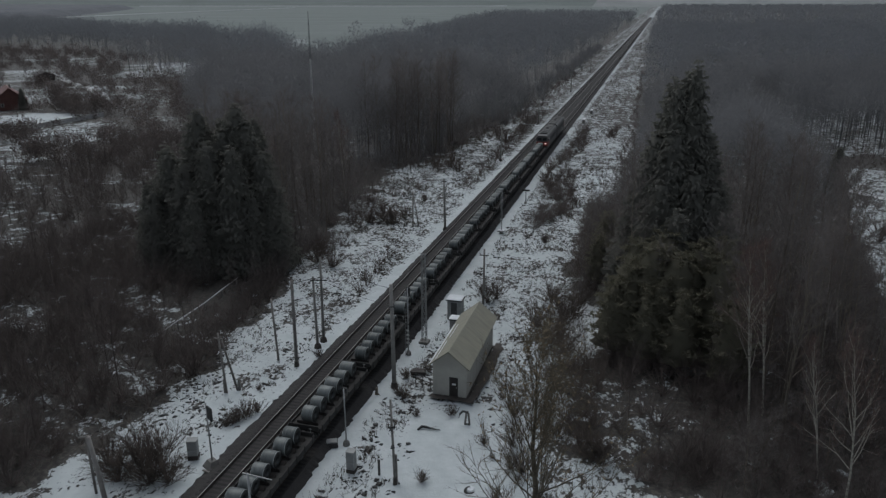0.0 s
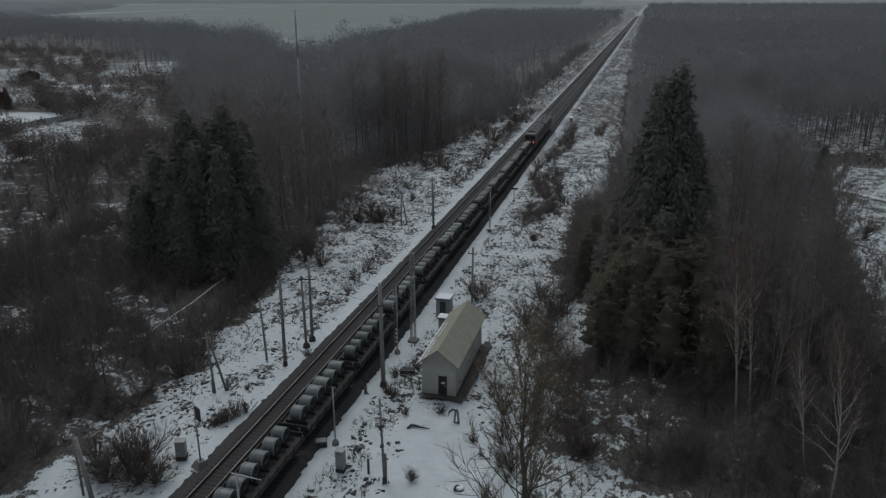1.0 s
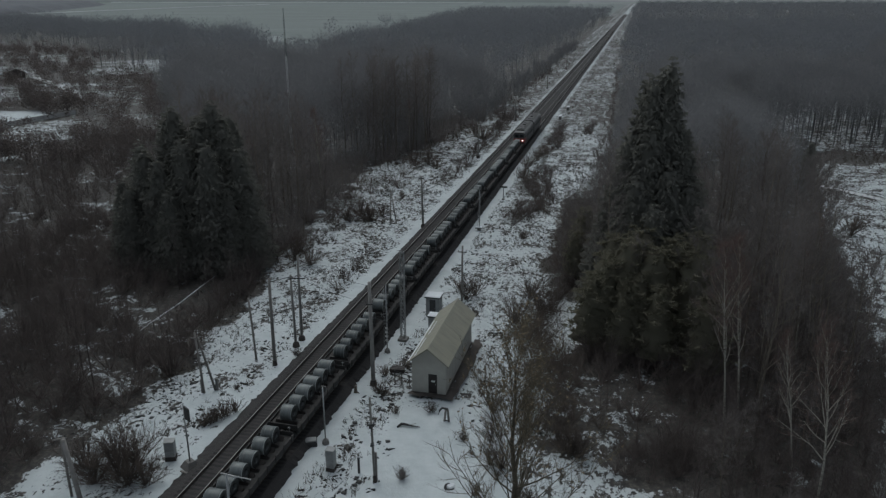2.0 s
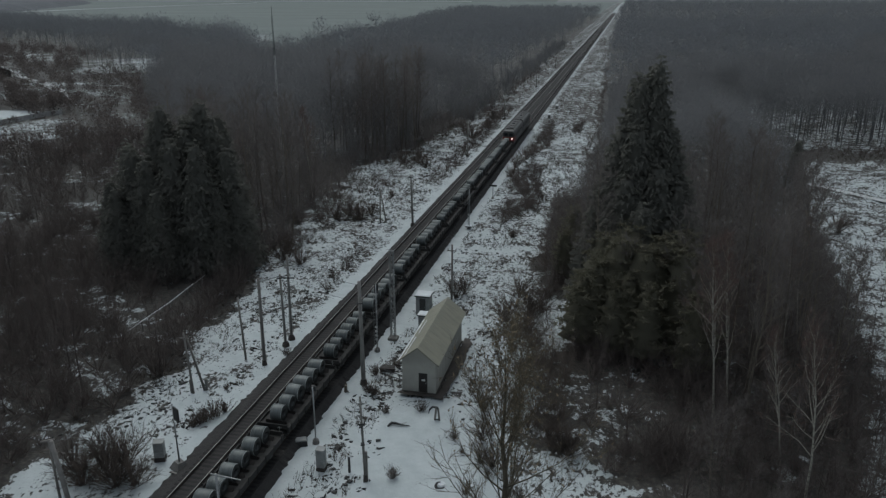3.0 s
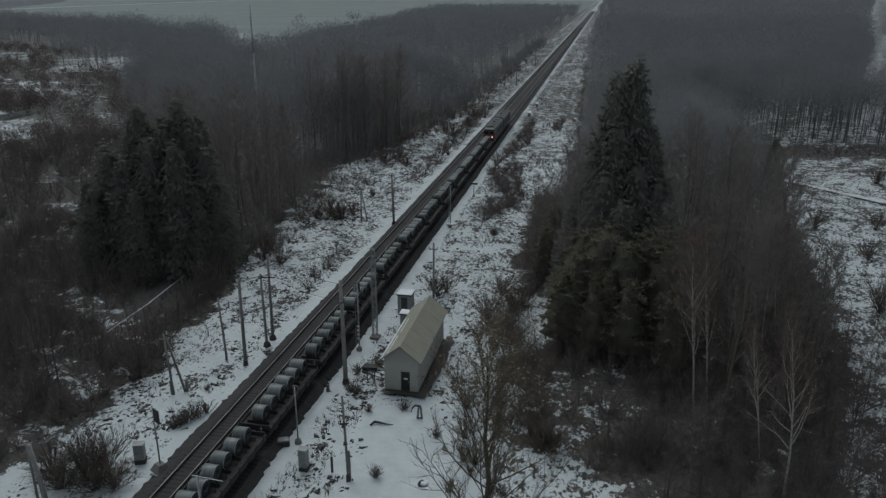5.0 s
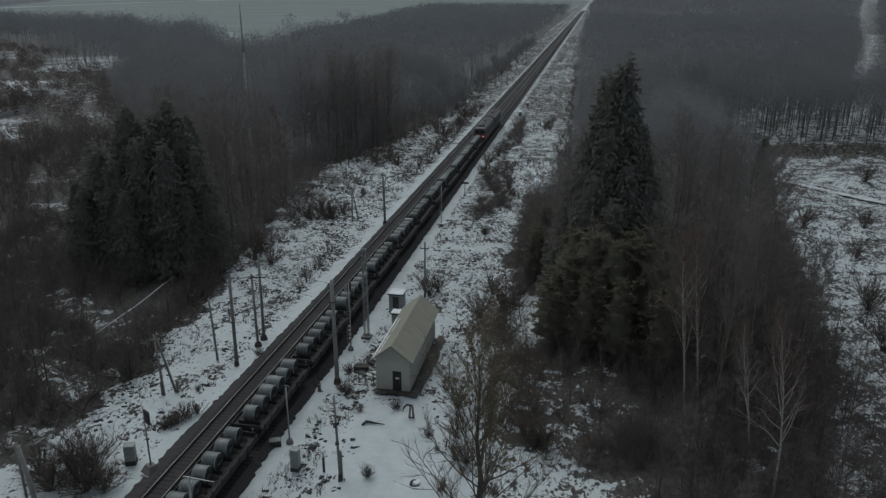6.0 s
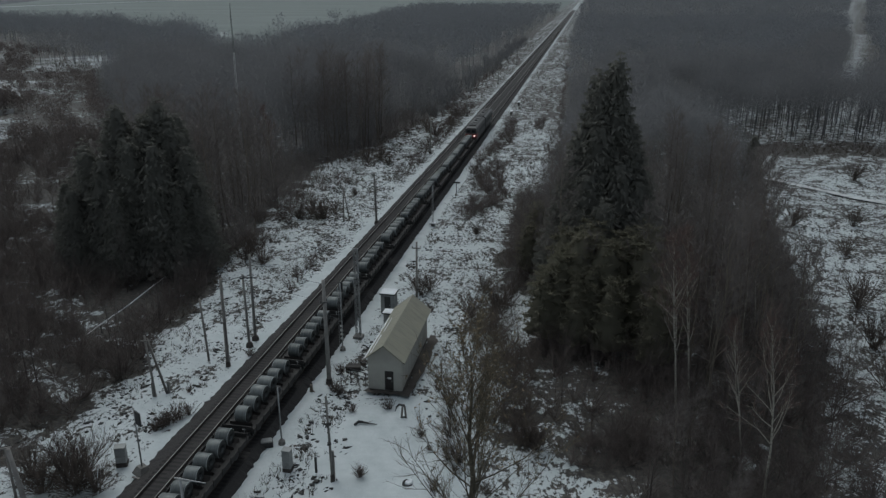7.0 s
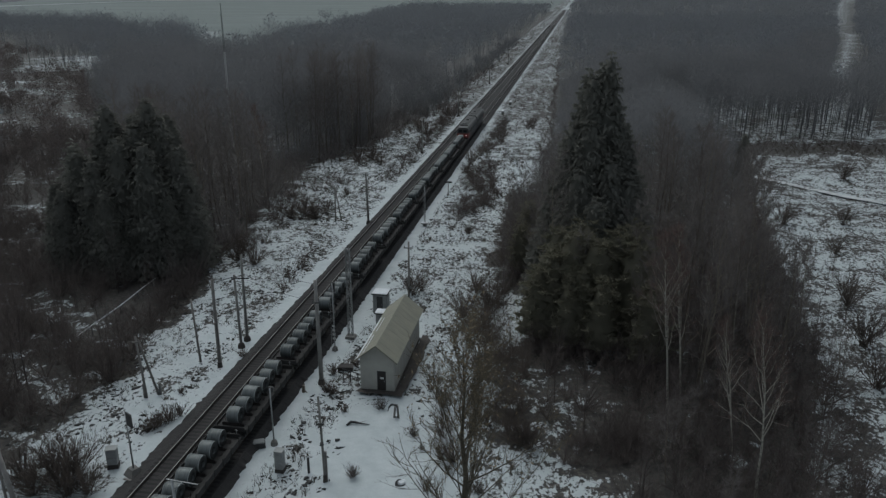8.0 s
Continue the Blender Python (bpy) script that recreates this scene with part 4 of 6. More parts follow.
def lattice_mast(x, y, h):
    p = thing("lattice_mast", "slender steel lattice mast beside the train", "mast", (x, y, 0))
    w0, w1 = 0.25, 0.2
    at = lambda z, a, b: (a * (w0 + (w1 - w0) * z / h), b * (w0 + (w1 - w0) * z / h), z)
    for a, b in ((-1, -1), (1, -1), (1, 1), (-1, 1)):
        part("leg", Geo().bar(at(-0.2, a, b), at(h, a, b), 0.042), GALV, p)
    n = 14
    for k in range(n):
        z0, z1 = h * k / n, h * (k + 1) / n
        for (a, b), (c, d) in (((-1, -1), (1, -1)), ((1, -1), (1, 1)), ((1, 1), (-1, 1)), ((-1, 1), (-1, -1))):
            part("diagonal", Geo().bar(at(z0, a, b), at(z1, c, d), 0.028), GALV, p)
            part("strut", Geo().bar(at(z1, a, b), at(z1, c, d), 0.028), GALV, p)
    part("footing", Geo().box(-0.55, -0.55, -0.3, 0.55, 0.55, 0.25, 0.05), CONCRETE, p)
    part("lamp_arm", Geo().bar((0, 0, h), (-0.5, -0.3, h + 0.25), 0.03), GALV, p)


lattice_mast(-23.9, 76.2, 10.8)


def signal_mast(x, y, h, label, bands, turn=0.0, ladder=True, head=1.1):
    s = thing("signal_mast", label, "railway signal", (x, y, 0), turn, "signals along the line")
    part("mast", Geo().tube([(0, 0, -0.2), (0, 0, h)], [0.07, 0.06], 12), GALV, s, smooth=True)
    part("footing", Geo().tube([(0, 0, -0.2), (0, 0, 0.3), (0, 0, 0.5)], [0.34, 0.28, 0.1], 10), CONCRETE, s)
    hd = head and part("signal_head", Geo().box(-0.24, 0.1, h - head, 0.24, 0.3, h + 0.05, 0.05), DARKSTEEL, s, "black signal head seen from behind")
    for k in range(round(head / 0.5) if head < 1 else int(head / 0.5)):
        z = h - 0.25 - 0.42 * k
        part("hood", Geo().tube([(0, 0.3, z), (0, 0.52, z - 0.02)], [0.12, 0.12], 10), DARKSTEEL, hd)
    for k in range(bands):
        part("white_band", Geo().box(-0.15, -0.13, 1.35 + k * 0.5, 0.15, -0.095, 1.58 + k * 0.5, 0.01), WHITEPAINT, s, "white marker plate")
    if ladder:
        g = Geo().bar((-0.2, -0.5, 0.0), (-0.2, -0.16, h - 0.6), 0.02).bar((0.2, -0.5, 0.0), (0.2, -0.16, h - 0.6), 0.02)
        for k in range(int((h - 0.8) / 0.4)):
            z = 0.4 + 0.4 * k
            q = -0.5 + 0.34 * z / (h - 0.6)
            g.bar((-0.2, q, z), (0.2, q, z), 0.012)
        part("ladder", g, GALV, s)
    return s


signal_mast(-24.7, 72.7, 8.0, "steel light-signal mast with white marker plates", 4)
signal_mast(-24.4, 54.0, 5.6, "slim signal post on a concrete footing", 0, 0, False, 0.5)
board = signal_mast(-34.2, 47.9, 6.1, "leaning signal post with a dark side board", 0, 150, False, 0.0)
part("side_board", Geo().box(-0.95, -0.06, 4.7, -0.12, 0.06, 5.95, 0.03), DARKSTEEL, board, "black square signal board")
part("plinth", Geo().loft([[(-0.75, -0.7, -0.2), (0.75, -0.7, -0.2), (0.75, 0.7, -0.2), (-0.75, 0.7, -0.2)], [(-0.35, -0.3, 0.6), (0.35, -0.3, 0.6), (0.35, 0.3, 0.6), (-0.35, 0.3, 0.6)]]), CONCRETE, board)
far_signal = signal_mast(-23.9, 120.7, 7.0, "light-signal mast with a ladder and platform", 3)
part("snow_cap", Geo().box(-0.55, -0.5, 0.5, 0.55, 0.45, 0.62, 0.05), SNOW, far_signal)
part("platform", Geo().box(-0.6, -0.55, 0.38, 0.6, 0.5, 0.5, 0.02), CONCRETE, far_signal)
b = thing("marker_board", "short post with a flat board beside the bed", "sign", (-23.3, 141.5, 0))
part("post", Geo().tube([(0, 0, -0.2), (0, 0, 2.5)], [0.07, 0.06], 10), DARKSTEEL, b, smooth=True)
part("board", Geo().box(-0.75, -0.05, 2.4, 0.75, 0.05, 2.75, 0.02), DARKSTEEL, b, "dark cross board")
part("footing", Geo().tube([(0, 0, -0.2), (0, 0, 0.25), (0, 0, 0.4)], [0.3, 0.26, 0.1], 10), CONCRETE, b)

p = thing("cantilever_post", "thin steel post with a cantilever arm beside the train", "post", (-24.5, 38.0, 0))
part("shaft", Geo().tube([(0, 0, -0.3), (0, 0, 7.75)], [0.10, 0.08], 10), GALV, p, smooth=True)
part("arm", Geo().tube([(-0.4, 0, 7.72), (1.75, 0.1, 7.5)], [0.05, 0.04], 8), GALV, p)
part("brace", Geo().tube([(0.75, 0.05, 7.56), (0.3, 0.02, 7.1), (0.0, 0, 6.85)], [0.03, 0.03, 0.03], 6), GALV, p)
part("footing", Geo().tube([(0, 0, -0.2), (0, 0, 0.3), (0, 0, 0.5)], [0.34, 0.28, 0.12], 10), CONCRETE, p)

for a, b in (((-35.38, 73.6, 9.9), (-23.85, 65.2, 10.9)), ((-35.45, 73.55, 7.7), (-23.8, 65.2, 9.1)), ((-35.5, 66.8, 9.8), (-35.48, 71.8, 8.3))):
    a, b = Vector(a), Vector(b)
    run = [a.lerp(b, u) - Vector((0, 0, 1.6 * u * (1 - u))) for u in np.linspace(0, 1, 12)]
    tagged(part("cable", Geo().tube(run, [0.016] * 12, 5), DARKSTEEL), "thin dark cable slung between poles", "cable", "cables between the poles")


# ------------------------------------------------ loose things near the line
b = thing("point_motor_box", "low tarred box on the snow beside the ballast", "box", (-25.6, 53.5, 0), 25)
part("body", Geo().box(-0.55, -0.42, -0.1, 0.55, 0.42, 0.42, 0.06), TANK, b)
part("lid", Geo().box(-0.5, -0.36, 0.42, 0.5, 0.36, 0.55, 0.05), CABINETGREY, b, "snow-dusted grey lid")
b = thing("marker_post", "short dark marker post in the snow", "post", (-20.0, 50.6, 0))
part("post", Geo().tube([(0, 0, -0.2), (0, 0, 1.35)], [0.11, 0.1], 10), DARKSTEEL, b)
part("cap", Geo().tube([(0, 0, 1.35), (0, 0, 1.44)], [0.13, 0.05], 10), DARKSTEEL, b)
b = thing("standpipe", "rusty bent standpipe on two pale legs", "standpipe", (-14.9, 60.0, 0))
for x in (-0.05, 0.42):
    part("leg", Geo().bar((x, 0, -0.1), (0.12 + 0.4 * x, 0, 1.35), 0.10), OLDWOOD, b, "weathered timber leg")
part("brace", Geo().bar((-0.05, 0, 0.16), (0.42, 0, 0.16), 0.07), DARKSTEEL, b)
part("spout", Geo().tube([(-0.62, 0, 0.72), (-0.5, 0, 1.15), (-0.25, 0, 1.45), (0.3, 0, 1.42)], [0.05, 0.09, 0.11, 0.10], 8), DARKSTEEL, b)
b = thing("fallen_branch", "dark crooked branch lying on the snow", "branch", (-18.2, 58.4, 0.02))
part("stem", Geo().tube([(-0.75, -0.35, 0.02), (-0.5, 0.1, 0.12), (-0.1, 0.15, 0.1), (0.5, 0.05, 0.08), (1.3, 0.1, 0.03)], [0.1, 0.13, 0.12, 0.08, 0.03], 7), TANK, b)
part("side_twig", Geo().tube([(0.3, 0.08, 0.1), (0.9, 0.4, 0.2)], [0.03, 0.01], 5), BARK, b)
b = tagged(part("old_tyre", Geo().loft([[(r * math.cos(a), r * math.sin(a), z) for a in np.linspace(0, 2 * math.pi, 18, False)] for r, z in
                ((0.2, 0.04), (0.2, 0.18), (0.28, 0.24), (0.4, 0.2), (0.43, 0.11), (0.4, 0.02), (0.28, 0.0), (0.2, 0.04))], False), TANK, at=pose(-12.2, 50.5, -0.14, 20, 8, 0), smooth=True),
           "old black tyre half buried in snow", "tyre")
b = thing("crossing_plank", "timber plank lying across the verge", "plank", (-33.6, 46.8, 0.12), -12)
part("board", Geo().box(-1.0, -0.1, -0.04, 1.0, 0.1, 0.06, 0.012), OLDWOOD, b)
b = thing("field_rail", "horizontal timber rail on short posts in brush", "fence rail", (-42.7, 46.2, 0))
part("rail", Geo().tube([(-2.0, 0, 1.0), (2.2, 0.1, 0.9)], [0.08, 0.06], 8), OLDWOOD, b)
for q in (-1.6, 1.8):
    part("post", Geo().tube([(q, 0.02, -0.2), (q, 0.02, 1.05)], [0.06, 0.05], 8), OLDWOOD, b)
b = thing("overgrown_pipe", "pale snow-topped pipe running through the brush", "pipe", (0, 0, 0))
route = [(-54.25, 69.6, 0.7), (-54.0, 71.3, 0.9), (-53.95, 77.8, 0.95), (-54.6, 84.7, 0.9), (-54.9, 88.0, 0.85)]
part("pipe", Geo().tube(route, [0.06] * 5, 10), GALV, b)
part("snow_cap", Geo().tube([(x, y, z + 0.07) for x, y, z in route[1:4]], [0.05, 0.06, 0.05], 8), SNOW, b)
for x, y in ((-54.0, 72.0), (-53.95, 77.8), (-54.4, 82.5), (-54.8, 87.0)):
    part("support", Geo().box(x - 0.08, y - 0.08, -0.2, x + 0.08, y + 0.08, 0.83, 0.02), CONCRETE, b)
for x, y, w in ((-22.6, 246.5, 3.2), (-22.0, 268.0, 3.0)):
    b = thing("culvert_headwall", "concrete culvert headwall with a snow cap", "headwall", (x, y, 0), 0, "culvert headwalls")
    part("wall", Geo().box(-0.35, -w / 2, -0.3, 0.35, w / 2, 1.0, 0.06), CONCRETE, b)
    part("snow_cap", Geo().box(-0.45, -w / 2 - 0.1, 1.0, 0.45, w / 2 + 0.1, 1.22, 0.09), SNOW, b)


tagged(part("snow_in_tyre", Geo().tube([(0, 0, 0), (0, 0, 0.1)], [0.36, 0.26], 12), SNOW, at=pose(-12.08, 50.62, 0.06, 8, 0, 0)), "snow lying inside an old tyre", "snow")
b = thing("handrail", "thin rusty handrail beside the hut wall", "handrail", (0, 0, 0))
for x, y in ((-21.9, 66.6), (-21.0, 66.2), (-20.1, 65.9)):
    part("post", Geo().tube([(x, y, -0.2), (x, y, 1.15)], [0.05, 0.05], 6), DARKSTEEL, b)
for z in (0.6, 1.1):
    part("rail", Geo().tube([(-21.95, 66.62, z), (-19.55, 65.7, z)], [0.04, 0.04], 6), DARKSTEEL, b)
b = thing("plank_stack", "low stack of dark wet planks", "plank stack", (-22.2, 68.6, 0), 8)
for k in range(3):
    part("plank", Geo().box(-0.8 + 0.05 * k, -0.45 + 0.32 * k, 0.0, 0.8 - 0.04 * k, -0.17 + 0.32 * k, 0.42, 0.02), DOORBROWN, b)
b = thing("tree_stump", "small dark stump at the snow edge", "stump", (-25.0, 63.3, 0))
part("stem", Geo().tube([(0, 0, -0.2), (0, 0, 0.35), (0.03, 0, 0.7)], [0.2, 0.15, 0.13], 9), BARK, b)
part("root", Geo().tube([(0.1, 0, 0.1), (0.45, -0.1, -0.08)], [0.08, 0.03], 6), BARK, b)

# ------------------------------------------------ plants
def tri_rows(base, tip, width, r):
    """Twigs: a slender triangle from each base to its tip."""
    base, tip = np.asarray(base), np.asarray(tip)
    d = tip - base
    s = np.cross(d, r.normal(size=d.shape))
    s *= (np.asarray(width) / np.maximum(np.linalg.norm(s, axis=1), 1e-6))[:, None] * 0.5
    v = np.stack([base - s, base + s, tip], 1).reshape(-1, 3)
    return v, np.arange(len(v)).reshape(-1, 3)


def tree_parts(r, h, radius, limbs, subs, twigs, spread, first=0.3, rise=0.55, sides=(7, 4, 3), twig_len=0.9, twig_w=0.026, limb_r=0.5):
    """A leafless tree: the wood as tubes and the twigs as slender blades."""
    wood, tb, tt = Geo(), [], []
    sway = r.normal(0, 0.02 * h, (7, 2)).cumsum(0) * 0.5
    sway -= sway[0]
    path = [Vector((sway[k, 0], sway[k, 1], h * k / 6 * (1.0 if k else 1.0) - (0.3 if k == 0 else 0))) for k in range(7)]
    rad = [radius * (1 - k / 6.4) ** 0.85 * (1.25 if k == 0 else 1.0) for k in range(7)]
    wood.tube(path, rad, sides[0], False)
    az = r.uniform(0, 6.28)
    for i in range(limbs):
        t = first + (0.97 - first) * ((i + r.uniform(0, 0.8)) / limbs) ** 0.85
        az += 2.4 + r.normal(0, 0.4)
        k = min(int(t * 6), 5)
        p0 = path[k].lerp(path[k + 1], t * 6 - k)
        rr = max(rad[k] * limb_r, 0.02)
        L = spread * h * (0.35 + 0.65 * (1 - t) / (1 - first)) * r.uniform(0.65, 1.1)
        el = rise + r.normal(0, 0.13) + 0.35 * t
        d = Vector((math.cos(az) * math.cos(el), math.sin(az) * math.cos(el), math.sin(el)))
        pts = [p0]
        for q in range(3):
            d = (d + Vector(r.normal(0, 0.12, 3)) + Vector((0, 0, 0.14))).normalized()
            pts.append(pts[-1] + d * L / 3)
        wood.tube(pts, [rr, rr * 0.72, rr * 0.45, rr * 0.2], sides[1], False)
        for j in range(subs):
            u = 0.25 + 0.75 * (j + r.uniform(0, 1)) / subs
            k2 = min(int(u * 3), 2)
            q0 = pts[k2].lerp(pts[k2 + 1], u * 3 - k2)
            e = (d + Vector(r.normal(0, 0.55, 3)) + Vector((0, 0, 0.2))).normalized()
            l2 = L * r.uniform(0.22, 0.45) * (1.2 - 0.5 * u)
            q1 = q0 + e * l2 * 0.5
            e2 = (e + Vector(r.normal(0, 0.25, 3)) + Vector((0, 0, 0.15))).normalized()
            q2 = q1 + e2 * l2 * 0.5
            if sides[2]:
                wood.tube([q0, q1, q2], [rr * 0.3, rr * 0.2, rr * 0.08], sides[2], False)
            else:
                tb += [q0, q1]
                tt += [q1 + (q1 - q0) * 0.6, q2]
            for w in range(twigs):
                s = r.uniform(0.1, 1.0)
                b0 = q0.lerp(q1, s * 2) if s < 0.5 else q1.lerp(q2, s * 2 - 1)
                f = (e2 + Vector(r.normal(0, 0.6, 3)) + Vector((0, 0, 0.15))).normalized()
                tb.append(b0)
                tt.append(b0 + f * twig_len * r.uniform(0.5, 1.3))
    v, f = tri_rows(np.array([tuple(p) for p in tb]), np.array([tuple(p) for p in tt]), np.full(len(tb), twig_w) * r.uniform(0.7, 1.4, len(tb)), r)
    return wood, v, f


def blade_tree(r, h, radius, limbs, twigs, spread, first, rise, limb_w, twig_len, twig_w, flat=False):
    """A tree that is only seen from afar: a tapered trunk, limbs and twigs as slender blades."""
    trunk = Geo().tube([(0, 0, -0.3), tuple(r.normal(0, 0.012 * h, 2)) + (h * 0.5,), tuple(r.normal(0, 0.02 * h, 2)) + (h * 0.95,)], [radius, radius * 0.65, radius * 0.15], 3, False)
    if flat:
        trunk = Geo().tube([(0, 0, -0.3), (0, 0, h * 0.95)], [radius, radius * 0.2], 3, False)
    b, t, w = [], [], []
    for i in range(limbs):
        u = first + (1 - first) * (i + r.uniform(0, 0.9)) / limbs
        az, el = i * 2.4 + r.normal(0, 0.4), rise + r.normal(0, 0.15) + 0.4 * u
        L = spread * h * (0.4 + 0.6 * (1 - u) / (1 - first)) * r.uniform(0.7, 1.15)
        d = np.array([math.cos(az) * math.cos(el), math.sin(az) * math.cos(el), math.sin(el)])
        p, m = np.array([0, 0, h * u * 0.95]), np.array([0, 0, 0.12 * L])
        b += [p, p + d * L * 0.5]
        t += [p + d * L * 0.72 + m * 0.6, p + d * L + m * 2]
        w += [limb_w, limb_w * 0.6]
        for _ in range(twigs):
            c = p + d * L * r.uniform(0.3, 1.0) + m * 0.5
            e = d * 0.8 + r.normal(0, 0.7, 3) + [0, 0, 0.15]
            b.append(c), t.append(c + e / np.linalg.norm(e) * twig_len * r.uniform(0.6, 1.3)), w.append(twig_w * r.uniform(0.7, 1.4))
    return merged(trunk, *tri_rows(np.array(b), np.array(t), np.array(w), r))


def crown_tree(r, h, radius, wide, n, twig_len, twig_w, base=0.18, limbs=7):
    """A bare tree seen from afar as a rounded haze of twigs over a thin trunk and a few limbs."""
    trunk = Geo().tube([(0, 0, -0.3), (0, 0, h * 0.9)], [radius, radius * 0.2], 3, False)
    az, u = r.uniform(0, 6.283, n), r.uniform(-1, 1, n)
    k = r.uniform(0.05, 1, n) ** 0.62
    lump = 1 + 0.22 * np.sin(az * 3 + r.uniform(0, 6)) * np.sin(u * 4 + r.uniform(0, 6))
    ring = np.sqrt(1 - u * u) * k * lump * wide * h
    zc, zr = h * (1 + base) / 2, h * (1 - base) / 2
    c = np.stack([np.cos(az) * ring, np.sin(az) * ring, zc + zr * u * k * lump - twig_len * 0.3], 1)
    d = np.stack([np.cos(az) * 0.55, np.sin(az) * 0.55, np.full(n, 0.65)], 1) + r.normal(0, 0.45, (n, 3))
    t = c + d / np.linalg.norm(d, axis=1)[:, None] * (twig_len * r.uniform(0.6, 1.3, n))[:, None]
    la = r.uniform(0, 6.283, limbs)
    lb = np.stack([np.zeros(limbs), np.zeros(limbs), h * np.linspace(base + 0.05, 0.7, limbs)], 1)
    lt = lb + np.stack([np.cos(la) * wide * h * 0.75, np.sin(la) * wide * h * 0.75, np.full(limbs, 0.2 * h)], 1)
    v, f = tri_rows(np.concatenate([c, lb]), np.concatenate([t, lt]), np.concatenate([twig_w * r.uniform(0.6, 1.4, n), np.full(limbs, radius * 0.8)]), r)
    return merged(trunk, v, f)


def merged(wood, v, f):
    """The tubes of a tree and its twigs as one pair of arrays."""
    wv = np.array(wood.v)
    wf = np.array([t for c in wood.f for t in ([(c[0], c[1], c[2]), (c[0], c[2], c[3])] if len(c) == 4 else [c])])
    return np.concatenate([wv, v]), np.concatenate([wf, f + len(wv)])


def tree(name, label, category, group, args, bark, twig, seed):
    r = np.random.default_rng(seed)
    wood, v, f = tree_parts(r, **args)
    t = thing(name, label, category, group=group)
    part("trunk", wood, bark, t, smooth=True)
    part("crown", soup("crown", v, f, twig), None, t)
    return t


def spruce_arrays(r, h, R, whorls, per, taper):
    """Drooping boughs in whorls, with hanging sprays on both sides; shorter inner boughs close the crown round the trunk."""
    v, low = [], 0.05
    girth = lambda t: R * (1 - t) ** taper * (1 + 0.10 * math.sin(t * 23 + R)) + 0.22
    for i in range(whorls):
        t = low + (1 - low) * (i / whorls) ** 0.92
        n = max(4, int(per * (1 - 0.4 * t)))
        for j in range(n):
            az = 6.283 * (j + r.uniform(0, 1)) / n + i * 1.1
            L = girth(t) * (r.uniform(0.75, 1.12) if j % 2 else r.uniform(0.55, 0.9))
            z = h * t + r.normal(0, 0.35)
            o, s = np.array([math.cos(az), math.sin(az), 0]), np.array([-math.sin(az), math.cos(az), 0])
            droop = 0.22 + 0.22 * (1 - t) + r.normal(0, 0.08)
            spine = lambda u: o * L * u + np.array([0, 0, z - L * droop * u ** 1.3 + L * 0.14 * u ** 4])
            for u in np.linspace(0.3, 0.95, 6):
                c, w = spine(u), L * 0.16 * (1.2 - u) + 0.24
                for e in (-1, 1):
                    tip = c + s * e * w * r.uniform(0.7, 1.2) + o * w * 0.45 + np.array([0, 0, -w * r.uniform(0.5, 1.1)])
                    v += [spine(u - 0.15), spine(u + 0.09), tip]
            v += [spine(0.72) - s * 0.18, spine(0.72) + s * 0.18, spine(1.06)]
    for _ in range(int(h * R * 30)):
        t, az = 1 - math.sqrt(r.uniform(0.002, 0.9)), r.uniform(0, 6.283)
        o, s = np.array([math.cos(az), math.sin(az), 0]), np.array([-math.sin(az), math.cos(az), 0])
        g, z, w = girth(t) * r.uniform(0.68, 0.95), h * t, r.uniform(0.09, 0.18)
        v += [o * g - s * w + [0, 0, z], o * g + s * w + [0, 0, z], o * (g + r.uniform(0.1, 0.5)) + s * r.normal(0, 0.2) + [0, 0, z - r.uniform(0.15, 0.6)]]
    v = np.array(v)
    return v, np.arange(len(v)).reshape(-1, 3)


def spruce(name, seed, h, R, label, taper):
    r = np.random.default_rng(seed)
    t = thing(name, label, "spruce tree", group="spruces in the woods")
    part("trunk", Geo().tube([(0, 0, -0.3), (0.05, 0, h * 0.5), (0, 0, h * 0.98)], [h * 0.014, h * 0.009, 0.02], 8, False), BARK, t)
    v, f = spruce_arrays(r, h, R, int(h * 1.9), 11, taper)
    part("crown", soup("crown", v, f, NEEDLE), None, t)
    core = [[(k * math.cos(a) * (1 + 0.16 * math.sin(3 * a + 2 * q)), k * math.sin(a) * (1 + 0.16 * math.sin(3 * a + 2 * q)), h * u) for a in np.linspace(0, 6.283, 14, False)]
            for q in range(24) for u, k in [(0.05 + 0.9 * q / 23, R * 0.70 * (1 - 0.95 * q / 23) ** taper * (1.0 if q % 2 else 0.8))]]
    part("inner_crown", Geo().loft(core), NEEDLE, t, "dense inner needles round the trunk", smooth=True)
    return t


